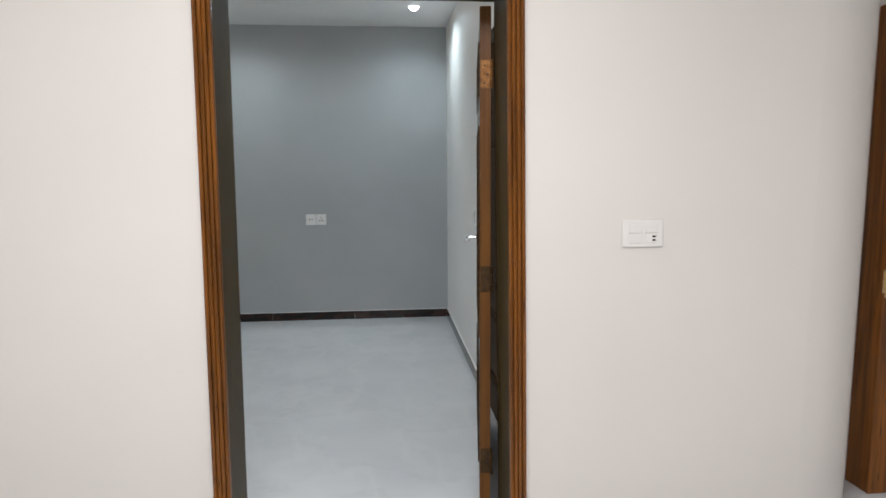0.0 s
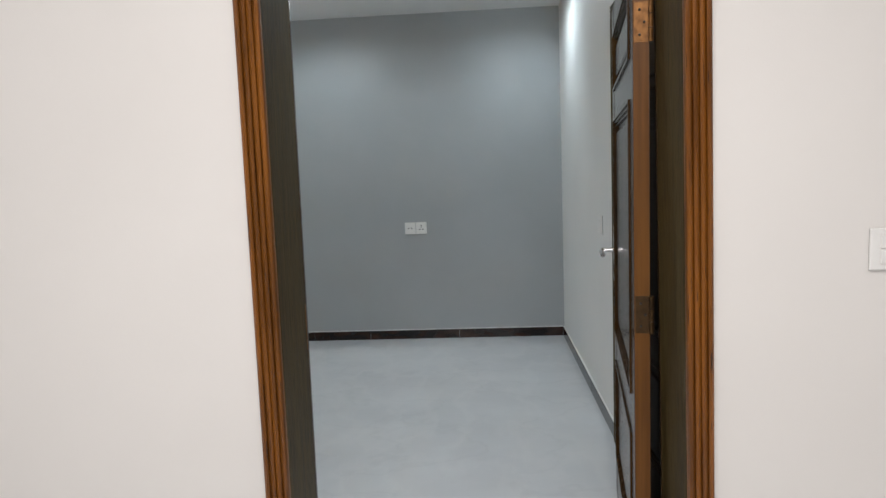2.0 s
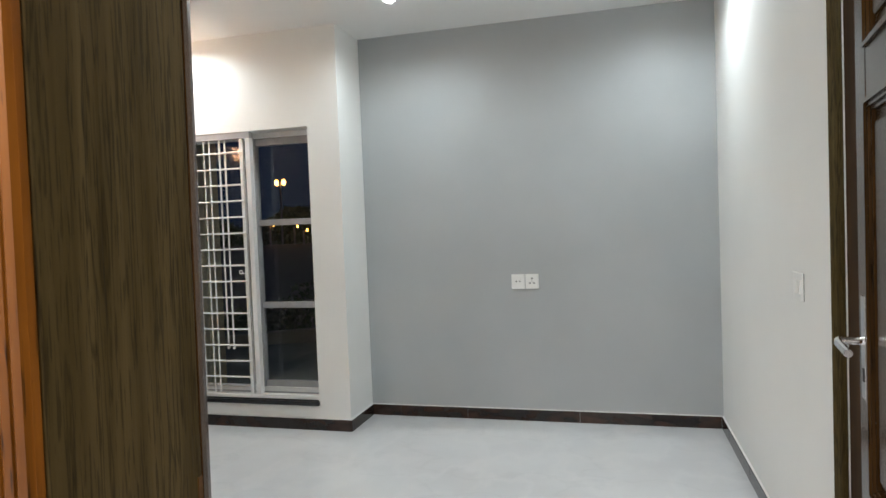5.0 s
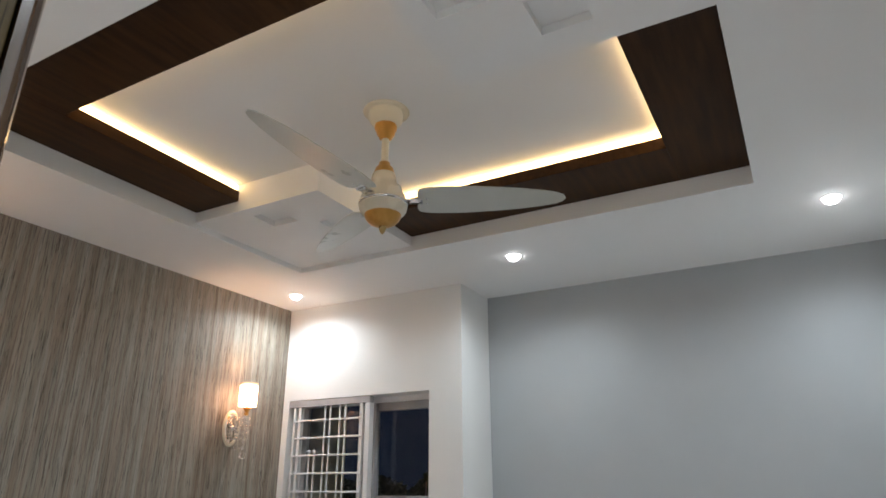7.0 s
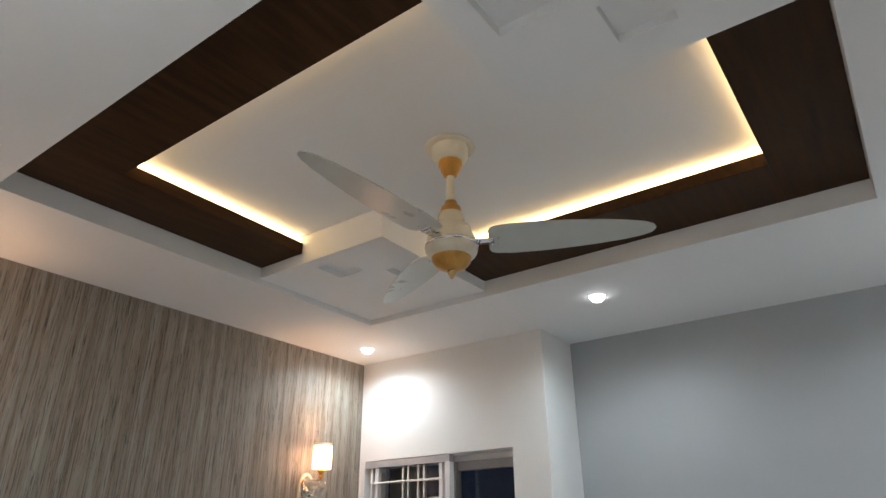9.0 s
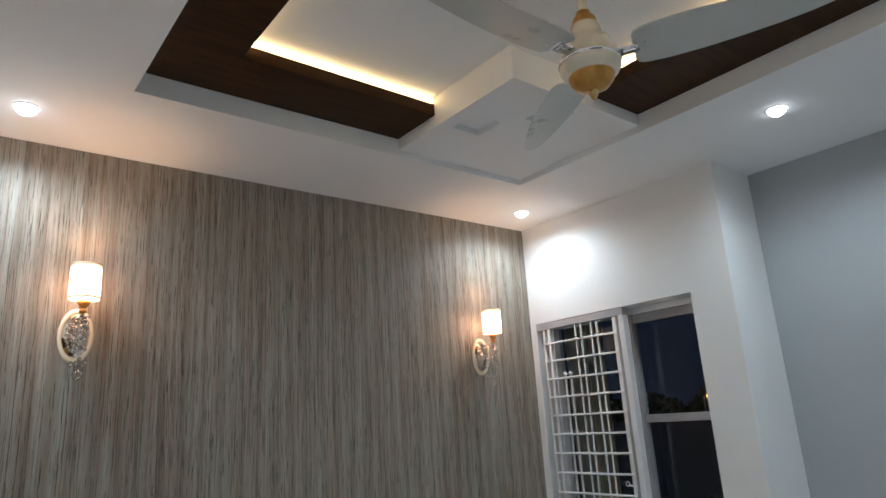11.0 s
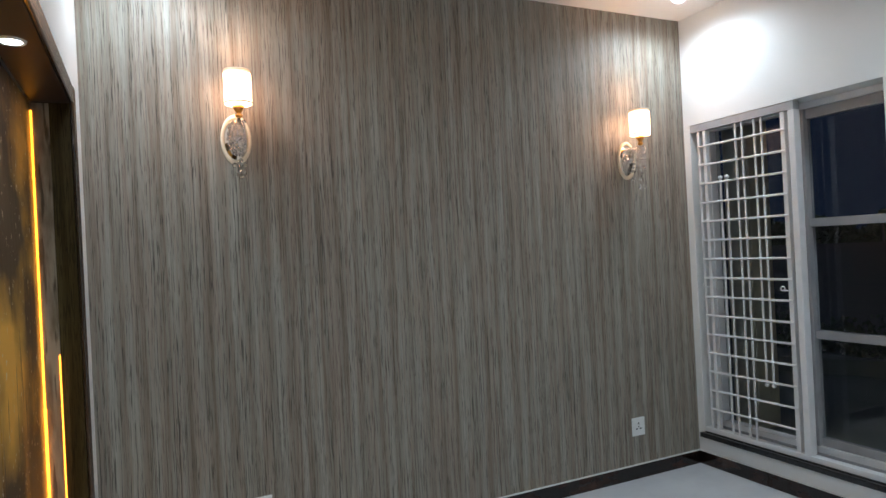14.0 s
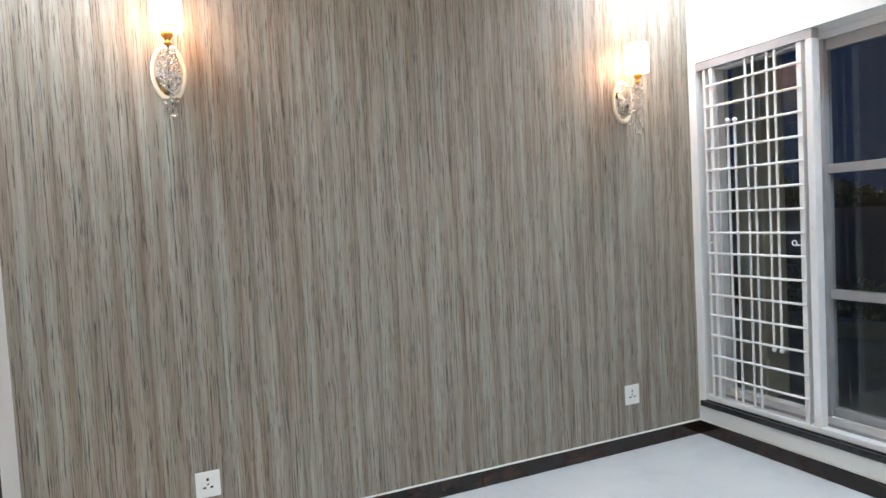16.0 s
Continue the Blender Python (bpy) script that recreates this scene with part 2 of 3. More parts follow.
def box(bm, x0, y0, z0, x1, y1, z1, bevel=0.0):
    vs = [bm.verts.new((x, y, z)) for x in (x0, x1) for y in (y0, y1) for z in (z0, z1)]
    fs = [bm.faces.new([vs[i] for i in q]) for q in ((0, 1, 3, 2), (4, 6, 7, 5), (0, 4, 5, 1), (2, 3, 7, 6), (0, 2, 6, 4), (1, 5, 7, 3))]
    if bevel:
        es = list({e for f in fs for e in f.edges})
        bmesh.ops.bevel(bm, geom=es, offset=bevel, segments=2, affect="EDGES", profile=0.5)
    return bm


def boxes(*rows, bevel=0.0):
    bm = bmesh.new()
    for r in rows:
        box(bm, *r, bevel=bevel)
    return bm


def lathe(profile, segments=32, centre=(0, 0, 0)):
    """A turned shape from (radius, height) pairs."""
    bm = bmesh.new()
    cx, cy, cz = centre
    rings = []
    for r, z in profile:
        rings.append([bm.verts.new((cx + r * math.cos(2 * math.pi * i / segments), cy + r * math.sin(2 * math.pi * i / segments), cz + z)) for i in range(segments)] if r > 1e-6 else [bm.verts.new((cx, cy, cz + z))])
    for a, b in zip(rings, rings[1:]):
        for i in range(segments):
            j = (i + 1) % segments
            if len(a) > 1 and len(b) > 1:
                bm.faces.new((a[i], a[j], b[j], b[i]))
            elif len(a) > 1:
                bm.faces.new((a[i], a[j], b[0]))
            elif len(b) > 1:
                bm.faces.new((a[0], b[j], b[i]))
    bmesh.ops.recalc_face_normals(bm, faces=bm.faces)
    return bm


def rod(bm, a, b, r, segments=8):
    a, b = Vector(a), Vector(b)
    turn = (b - a).to_track_quat("Z", "Y").to_matrix().to_4x4()
    bmesh.ops.create_cone(bm, cap_ends=True, segments=segments, radius1=r, radius2=r, depth=(b - a).length,
                          matrix=Matrix.Translation((a + b) / 2) @ turn)
    return bm


def tube(bm, points, r, segments=8):
    for a, b in zip(points, points[1:]):
        rod(bm, a, b, r, segments)
    for p in points[1:-1]:
        ball(bm, p, r)
    return bm


def ball(bm, p, r, sub=1, squash=1.0):
    bmesh.ops.create_icosphere(bm, subdivisions=sub, radius=r, matrix=Matrix.Translation(p) @ Matrix.Diagonal((1, 1, squash, 1)))
    return bm


def structure(name, bm, mat, label, category):
    return tagged(link(name, bm, mat), label, category, kind="structure")


def thing(name, place, label, category, group="", turn=0):
    ob = new(name)
    ob.matrix_world = pose(*place, 0, 0, turn)
    return tagged(ob, label, category, group)


# ---- large structure ----
structure("floor", boxes((-2.8, 0.0, -0.1, 1.45, 4.2, 0.0)), M_FLOOR, "polished pale grey marble-look porcelain floor", "floor")
structure("corridor_floor", boxes((-2.8, -3.6, -0.1, 3.4, 0.0, 0.0), (1.45, 0.0, -0.1, 3.4, 0.6, 0.0)), M_FLOOR, "polished pale grey porcelain corridor floor", "floor")

DX0, DX1, DZ = 0.067, 1.064, 2.05      # clear width and head of the entrance doorway
NX0, NX1, NZ, NY = -2.215, -0.60, 1.975, 0.108    # framed recess in the same wall, and its depth
F = 0.035                              # thickness of the frame lining
south = boxes((-2.8, 0, 0, NX0 - F, Y1, H), (NX0 - F, 0, NZ + F, NX1 + F, Y1, H), (NX0 - F, 0, 0, NX1 + F, 0.06, NZ + F), (NX1 + F, 0, 0, DX0 - F, Y1, H),
              (DX0 - F, 0, DZ + F, DX1 + F, Y1, H), (DX1 + F, 0, 0, 2.2, Y1, H))
arc = [(2.2 + 0.40 * math.sin(math.pi / 2 * i / 12), 0.40 - 0.40 * math.cos(math.pi / 2 * i / 12)) for i in range(13)]
cols = [(south.verts.new((x, y, 0)), south.verts.new((x, y, H))) for x, y in arc]      # rounded outer corner of the corridor wall
for a, b in zip(cols, cols[1:]):
    south.faces.new((a[0], b[0], b[1], a[1])).smooth = True
structure("wall_south", south, M_CORR, "white painted wall with two doorways", "wall")
structure("wall_west", boxes((XL - 0.2, Y1, 0, XL, YW + 0.25, H)), M_PAPER, "wall papered in grey-brown vertical streaks", "wall")
structure("wall_east", boxes((XR, Y1, 0, XR + 0.2, 0.68, H), (XR, 0.68, 2.13, XR + 0.2, 1.64, H), (XR, 1.64, 0, XR + 0.2, YG + 0.25, H)), M_WHITE, "plain white painted wall", "wall")
structure("wall_north", boxes((XP, YG, 0, XR + 0.2, YG + 0.25, H)), M_GREY, "blue-grey painted feature wall", "wall")
WX0, WX1, WZ0, WZ1 = -2.540, -1.403, 0.205, 2.083
structure("wall_window", boxes((XL - 0.2, YW, 0, WX0, YW + 0.25, H), (WX0, YW, 0, WX1, YW + 0.25, WZ0), (WX0, YW, WZ1, WX1, YW + 0.25, H),
                               (WX1, YW, 0, XP, YG + 0.25, H)), M_WHITE, "white painted wall with a tall window", "wall")

TX0, TX1, TY0, TY1 = -1.934, 0.602, 0.855, 2.852      # mouth of the ceiling tray
BZ = 2.83
ceil = boxes((XL - 0.2, Y1, H, TX0, 4.2, UP + 0.1), (TX1, Y1, H, XR + 0.2, 4.2, UP + 0.1), (TX0, Y1, H, TX1, TY0, UP + 0.1),
             (TX0, TY1, H, TX1, 4.2, UP + 0.1), (TX0, TY0, UP, TX1, TY1, UP + 0.1))
structure("ceiling", ceil, M_CEIL, "white gypsum ceiling with a recessed tray", "ceiling")
structure("corridor_ceiling", boxes((-2.8, -3.6, H, 3.4, Y1 - 0.002, H + 0.1)), M_CEIL, "plain white corridor ceiling", "ceiling")
structure("wall_corridor_west", boxes((-2.8, -3.6, 0, -2.65, 0, H)), M_CORR, "plain white corridor wall", "wall")
structure("wall_corridor_south", boxes((-2.8, -3.6, 0, 3.4, -3.45, H)), M_CORR, "plain white corridor wall", "wall")
structure("wall_corridor_east", boxes((3.25, -3.6, 0, 3.4, 0.55, H), (2.59, 0.40, 0, 3.4, 0.55, H)), M_CORR, "plain white corridor wall", "wall")


# ---- skirting ----
def skirting(name, axis, face, cuts, out, low=0.0):
    """Dark marble skirting tiles along a wall, with open joints and a caulk line on top."""
    base = tagged(new(name), "glossy dark brown marble skirting tiles", "skirting", kind="structure")
    t, hgt = 0.012, 0.078
    for a, b in zip(cuts, cuts[1:]):
        a, b = a + 0.0012, b - 0.0012
        f0, f1 = sorted((face, face + out * t))
        row = (a, f0, low, b, f1, hgt) if axis == "x" else (f0, a, low, f1, b, hgt)
        part("skirting_tile", boxes(row, bevel=0.0015), M_MARBLE, base)
    f0, f1 = sorted((face, face + out * t * 0.8))
    row = (cuts[0], f0, hgt, cuts[-1], f1, hgt + 0.005) if axis == "x" else (f0, cuts[0], hgt, f1, cuts[-1], hgt + 0.005)
    part("caulk_line", boxes(row), M_WHITE, base, "thin white caulk line")


skirting("baseboard_north", "x", YG, [XP, -0.95, -0.45, 0.33, XR - 0.012], -1)
skirting("baseboard_east", "y", XR, [1.72, 2.45, 3.05, 3.65, YG - 0.012], -1)
skirting("baseboard_pier", "y", XP, [YW - 0.012, YG - 0.012], 1)
skirting("baseboard_window", "x", YW, [XL + 0.012, -2.1, -1.5, XP], -1)
skirting("baseboard_west", "y", XL, [Y1 + 0.012, 0.9, 1.5, 2.1, 2.7, 3.3, YW], 1)
skirting("baseboard_south", "x", Y1, [NX1 + 0.07, DX0 - 0.07], 1)


# ---- doors ----
def fluted(bm, a, b, width, face, out, across, proud=1.0):
    """A fluted casing from a to b on a wall face. across: +1 or -1, towards its outer edge."""
    ax, az = a
    bx, bz = b
    upright = abs(bz - az) > abs(bx - ax)
    n = 4
    for i in range(n):
        o0, o1 = across * width * i / n, across * width * (i + 1) / n
        steps = [(0.0, 0.008), (0.12, 0.017), (0.5, 0.021), (0.88, 0.017), (1.0, 0.008)]
        prev = None
        for f, d in steps:
            o = o0 + (o1 - o0) * f
            y = face + out * d * proud
            if upright:
                pair = [bm.verts.new((ax + o, y, az)), bm.verts.new((bx + o, y, bz))]
            else:
                pair = [bm.verts.new((ax, y, az + o)), bm.verts.new((bx, y, bz + o))]
            if prev:
                bm.faces.new((prev[0], prev[1], pair[1], pair[0]))
            prev = pair
    if upright:
        x0, x1 = sorted((ax, ax + across * width))
        y0, y1 = sorted((face, face + out * 0.009 * proud))
        box(bm, x0, y0, az, x1, y1, bz)
    else:
        z0, z1 = sorted((az, az + across * width))
        y0, y1 = sorted((face, face + out * 0.009 * proud))
        box(bm, ax, y0, z0, bx, y1, z1)
    bmesh.ops.recalc_face_normals(bm, faces=bm.faces)
    return bm


def door_frame(name, x0, x1, head, y0, y1, width, label, sides=(1, 1), left=None, lining=None, proud=1.0):
    lining = lining or M_DARKWOOD
    fr = tagged(new(name), label, "door frame", kind="structure")
    part("jamb", boxes((x0 - F, y0 + 0.003, 0, x0, y1 - 0.003, head + F), bevel=0.002), M_DARKWOOD, fr, "dark veneered door jamb")
    part("jamb", boxes((x1, y0 + 0.003, 0, x1 + F, y1 - 0.003, head + F), bevel=0.002), M_DARKWOOD, fr, "dark veneered door jamb")
    part("head", boxes((x0, y0 + 0.003, head, x1, y1 - 0.003, head + F), bevel=0.002), lining, fr, "dark veneered frame head")
    for face, out, on in ((y0, -1, sides[0]), (y1, 1, sides[1])):
        if not on:
            continue
        lw = width if left is None else left
        wood = M_TRIM if out < 0 else M_CASING
        part("casing", fluted(bmesh.new(), (x0, 0), (x0, head + width), lw, face, out, -1, proud), wood, fr, "fluted varnished casing")
        part("casing", fluted(bmesh.new(), (x1, 0), (x1, head + width), width, face, out, 1, proud), wood, fr, "fluted varnished casing")
        part("head_casing", fluted(bmesh.new(), (x0, head), (x1, head), width, face, out, 1, proud), wood, fr, "fluted varnished casing")
    return fr


entry = door_frame("door_frame_1", DX0, DX1, DZ, 0, Y1, 0.062, "dark wooden doorway frame with fluted brown casings")
part("strike_plate", boxes((DX0 - 0.001, Y1 - 0.012, 0.93, DX0 + 0.0015, Y1 - 0.004, 1.06)), M_STEEL, entry, "metal strike plate")
for piece in entry.children:      # both jambs sheared inwards towards the head, to fit the camera's view
    for v in piece.data.vertices:
        f = min(1, max(0, (v.co.x - DX0) / (DX1 - DX0)))
        up = (v.co.z - 0.6) / 1.15
        v.co.x += (1 - f) * 0.009 * up - f * (0.003 + 0.0145 * up)
door_frame("recess_frame", NX0, NX1, NZ, NY, Y1, 0.06, "dark wooden frame around a shallow wall recess", sides=(0, 1), lining=M_SOFFIT, proud=0.55)


def panel_door(name, place, turn, width, height, thick, mat, label, category="door"):
    """A panelled leaf that hangs from its local origin along +y, its show face at x = 0."""
    d = thing(name, place, label, category, turn=turn)
    st, z0 = 0.10, 0.008
    rails = [z0, 0.20, 0.62, 0.74, 1.60, 1.71, height - 0.11, height]
    part("stile", boxes((0, 0, z0, thick, st, height), bevel=0.003), mat, d)
    part("stile", boxes((0, width - st, z0, thick, width, height), bevel=0.003), mat, d)
    part("hinge_edge", boxes((0.001, -0.0012, z0, thick - 0.001, 0.002, height)), M_EDGE, d, "varnished door edge")
    for a, b in ((0, 1), (2, 3), (4, 5), (6, 7)):
        part("rail", boxes((0.001, st, rails[a], thick - 0.001, width - st, rails[b]), bevel=0.002), mat, d)
    for a, b in ((1, 2), (3, 4), (5, 6)):
        za, zb = rails[a], rails[b]
        part("panel", boxes((0.014, st, za, thick - 0.014, width - st, zb)), mat, d)
        part("raised_field", boxes((0.005, st + 0.05, za + 0.05, thick - 0.005, width - st - 0.05, zb - 0.05), bevel=0.008), mat, d)
        bm = bmesh.new()
        for k, (o, dpt) in enumerate(((0.0, -0.006), (0.009, 0.0), (0.018, 0.006))):
            y0, y1, w0, w1 = st + o, width - st - o, za + o, zb - o
            for r in ((y0, w0, y0 + 0.009, w1), (y1 - 0.009, w0, y1, w1), (y0 + 0.009, w0, y1 - 0.009, w0 + 0.009), (y0 + 0.009, w1 - 0.009, y1 - 0.009, w1)):
                box(bm, dpt, r[0], r[1], 0.014, r[2], r[3])
        part("moulding", bm, mat, d)
    return d


def lever_handle(d, y, z, side=-1, towards=-1):
    hd = part("handle_plate", boxes((side * 0.004 if side < 0 else 0, y - 0.02, z - 0.13, 0 if side < 0 else 0.004, y + 0.02, z + 0.10), bevel=0.0015), M_CHROME, d, "chrome lock plate")
    bm = rod(bmesh.new(), (side * 0.004, y, z), (side * 0.05, y, z), 0.009, 12)
    tube(bm, [(side * 0.05, y, z), (side * 0.055, y + towards * 0.03, z), (side * 0.052, y + towards * 0.12, z - 0.006)], 0.009, 10)
    part("lever", bm, M_CHROME, hd, "chrome lever")
    part("keyhole", boxes((side * 0.0055, y - 0.006, z - 0.09, side * 0.004, y + 0.006, z - 0.06)), M_HOLE, hd)


leaf = panel_door("entry_door", (0.991, 0.245, 0), -8.0, 0.955, 2.035, 0.043, M_LEAF, "open dark varnished panelled wooden door against the wall")
lever_handle(leaf, 0.895, 1.075)
for hz in (0.95, 1.735, 0.2):
    hinge = part("hinge", boxes((0.003, -0.002, hz, 0.041, 0.001, hz + 0.105), bevel=0.0008), M_STEEL if hz > 1 else M_HINGE_DARK, leaf, "worn copper butt hinge" if hz > 1 else "butt hinge in a darker metal tone")
    bm = bmesh.new()
    for k in range(3):
        rod(bm, (0.046, -0.008, hz + 0.036 * k), (0.046, -0.008, hz + 0.034 + 0.036 * k), 0.0065, 10)
    part("knuckle", bm, M_STEEL if hz > 1 else M_HINGE_DARK, hinge)
    for k in range(3):
        part("screw", ball(bmesh.new(), (0.018 + 0.012 * (k % 2), -0.003, hz + 0.02 + 0.032 * k), 0.004), M_HOLE, hinge)

# closed door in the side wall, behind the open leaf
side = tagged(new("door_frame_3"), "dark fluted wooden frame of a closed side door", "door frame", kind="structure")
bm = fluted(bmesh.new(), (0, 0), (0, 2.115), 0.07, 0, -1, -1)
ob = part("casing", bm, M_DARKWOOD, side, "dark fluted casing")
ob.matrix_world = pose(XR, 1.635, 0, 0, 0, -90)
bm = fluted(bmesh.new(), (0, 0), (0, 2.115), 0.07, 0, -1, 1)
ob = part("casing", bm, M_DARKWOOD, side, "dark fluted casing")
ob.matrix_world = pose(XR, 0.69, 0, 0, 0, -90)
bm = fluted(bmesh.new(), (-1.015, 2.115), (0.07, 2.115), 0.07, 0, -1, 1)
ob = part("head_casing", bm, M_DARKWOOD, side, "dark fluted casing")
ob.matrix_world = pose(XR, 0.69, 0, 0, 0, -90)
# Dulled copy of the door wood puts the unlit look into the material.
M_SIDE = material("shaded_matt_door_wood", (0.030, 0.015, 0.006), 0.65, second=(0.055, 0.028, 0.011), scale=(40, 40, 1.8), spec=0.15)
panel_door("side_door", (XR + 0.004, 0.685, 0), 0, 0.95, 2.125, 0.045, M_SIDE, "closed panelled wooden door set in its frame, wood darkened as if unlit")

# film strip and lacquered wardrobe front within the wall recess
M_FILM = material("crinkled_protective_film", (0.17, 0.13, 0.085), 0.2, second=(0.36, 0.31, 0.23), scale=(26, 26, 5.0), detail=10, low=0.36, high=0.60, bump=0.9, bump_scale=35, stretch=(1, 1, 0.3), rough_var=0.08)
overlay(M_FILM, (60, 60, 5), [(0.34, 0.7), (0.42, 0)], (0.03, 0.02, 0.012))
# Gold patches in this colour stand in for amber LED light on the lacquer.
M_LACQ = material("bronze_lacquer_painted_glow", (0.060, 0.036, 0.014), 0.5, 0.4, second=(0.80, 0.44, 0.07), scale=(2.2, 2.2, 2.6), detail=10, low=0.45, high=0.66, bump=0.6, bump_scale=28, stretch=(1, 1, 0.25), coat=0.1)
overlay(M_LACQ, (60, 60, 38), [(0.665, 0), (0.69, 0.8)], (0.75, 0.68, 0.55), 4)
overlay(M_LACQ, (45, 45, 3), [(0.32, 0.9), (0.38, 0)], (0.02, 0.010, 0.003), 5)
M_AMBER = material("amber_led_line", (0.9, 0.6, 0.2), 0.5, emit=(1.0, 0.33, 0.014), strength=4.0)
rec = bpy.data.objects["recess_frame"]
part("film_strip", boxes((NX0 - 0.002, NY + 0.001, 0, NX0 + 0.003, 0.163, NZ - 0.002), bevel=0.001), M_FILM, rec, "crinkled film over the inner jamb")
wp = thing("recessed_wardrobe", (0, 0, 0), "glossy bronze lacquered wardrobe front with painted gold glow under crinkled protective film", "wardrobe")
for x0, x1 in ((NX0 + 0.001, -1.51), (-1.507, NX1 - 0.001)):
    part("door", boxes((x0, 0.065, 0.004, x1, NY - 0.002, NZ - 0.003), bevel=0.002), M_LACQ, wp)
part("led_line", boxes((NX0 + 0.004, NY - 0.001, 0.06, NX0 + 0.008, NY + 0.005, NZ - 0.03)), M_AMBER, wp, "thin amber light line")
# Second box added beside the line so its lower half glows wider.
part("led_line", boxes((NX0 + 0.0085, NY - 0.001, 0.05, NX0 + 0.012, NY + 0.007, 0.92)), M_AMBER, wp, "added amber box for the stronger glow low down")
part("led_line", boxes((NX0 + 0.0035, 0.1585, 0.06, NX0 + 0.006, 0.163, 1.10)), M_AMBER, wp, "thin amber light line")
sl = thing("recess_spotlight", (-1.54, 0.160, NZ), "small round lit spotlight in the dark recess head", "spotlight")
part("rim", lathe([(0.026, -0.001), (0.027, -0.005), (0.033, -0.005), (0.035, 0.0)], 28), M_PLASTIC, sl, smooth=True)
part("diffuser", lathe([(0.0, -0.003), (0.026, -0.003)], 28), M_DISC, sl, "glowing white diffuser")


# ---- switches and sockets ----
def plate_thing(name, place, turn, w, h, label, category, group=""):
    """A wall plate whose local +y points out of the wall and whose x runs along it."""
    p = thing(name, place, label, category, group, turn)
    # Black slab paints the shade line between plate and wall.
    part("back_box", boxes((-w / 2 + 0.002, 0, -h / 2 + 0.002, w / 2 - 0.002, 0.002, h / 2 - 0.002)), M_GAP, p)
    part("plate", boxes((-w / 2, 0.0015, -h / 2, w / 2, 0.009, h / 2), bevel=0.003), M_PLASTIC, p)
    return p


def pins(p, kind, cx=0.0):
    spots = [(-0.012, 0, 0.009, 0.009), (0.012, 0, 0.009, 0.009)] if kind == 2 else [(0, 0.020, 0.009, 0.011), (-0.014, -0.012, 0.012, 0.007), (0.014, -0.012, 0.012, 0.007), (0, 0.001, 0.006, 0.006)]
    for x, z, w, h in spots:
        part("socket_hole", boxes((cx + x - w / 2, 0.0085, z - h / 2, cx + x + w / 2, 0.0098, z + h / 2)), M_HOLE, p)


s = plate_thing("wall_socket", (-0.060, YG, 0.969), 180, 0.092, 0.102, "white two-pin socket plate on the grey wall", "socket", "sockets on the grey wall")
pins(s, 2)
s = plate_thing("wall_socket", (0.036, YG, 0.969), 180, 0.092, 0.102, "white universal socket plate on the grey wall", "socket", "sockets on the grey wall")
pins(s, 3)
s = plate_thing("wall_socket", (XL, 3.027, 0.302), -90, 0.094, 0.106, "white universal socket plate low on striped wallpaper", "socket", "sockets on the papered wall")
pins(s, 3)
s = plate_thing("wall_socket", (XL, 0.864, 0.289), -90, 0.094, 0.106, "white universal socket plate low on striped wallpaper", "socket", "sockets on the papered wall")
pins(s, 3)


def switch_plate(place, turn, w, h, rows, label, socket=False):
    p = plate_thing("wall_switch", place, turn, w, h, label, "switch")
    for x, z, bw, bh in rows:
        bm = boxes((x - bw / 2, 0.0085, z - bh / 2, x + bw / 2, 0.0125, z + bh / 2), bevel=0.002)
        part("rocker", bm, M_PLASTIC, p)
        part("rocker_gap", boxes((x - bw / 2 - 0.0012, 0.0083, z - bh / 2 - 0.0012, x + bw / 2 + 0.0012, 0.0093, z + bh / 2 + 0.0012)), M_CORR, p)
    return p


sw = switch_plate((1.543, 0, 1.199), 180, 0.150, 0.098, [(x, z, 0.046, 0.032) for x in (0.029, -0.029) for z in (0.018, -0.018)], "white four-module switch plate with a small socket on the corridor wall")
for z in (-0.011, -0.024):
    part("socket_hole", boxes((-0.046, 0.012, z - 0.0035, -0.034, 0.0132, z + 0.0035)), M_HOLE, sw)
switch_plate((XR, 2.115, 1.098), 90, 0.118, 0.104, [(-0.026, 0, 0.026, 0.05), (0.004, 0, 0.026, 0.05), (0.034, 0, 0.026, 0.05)], "white rocker switch plate on the white wall")


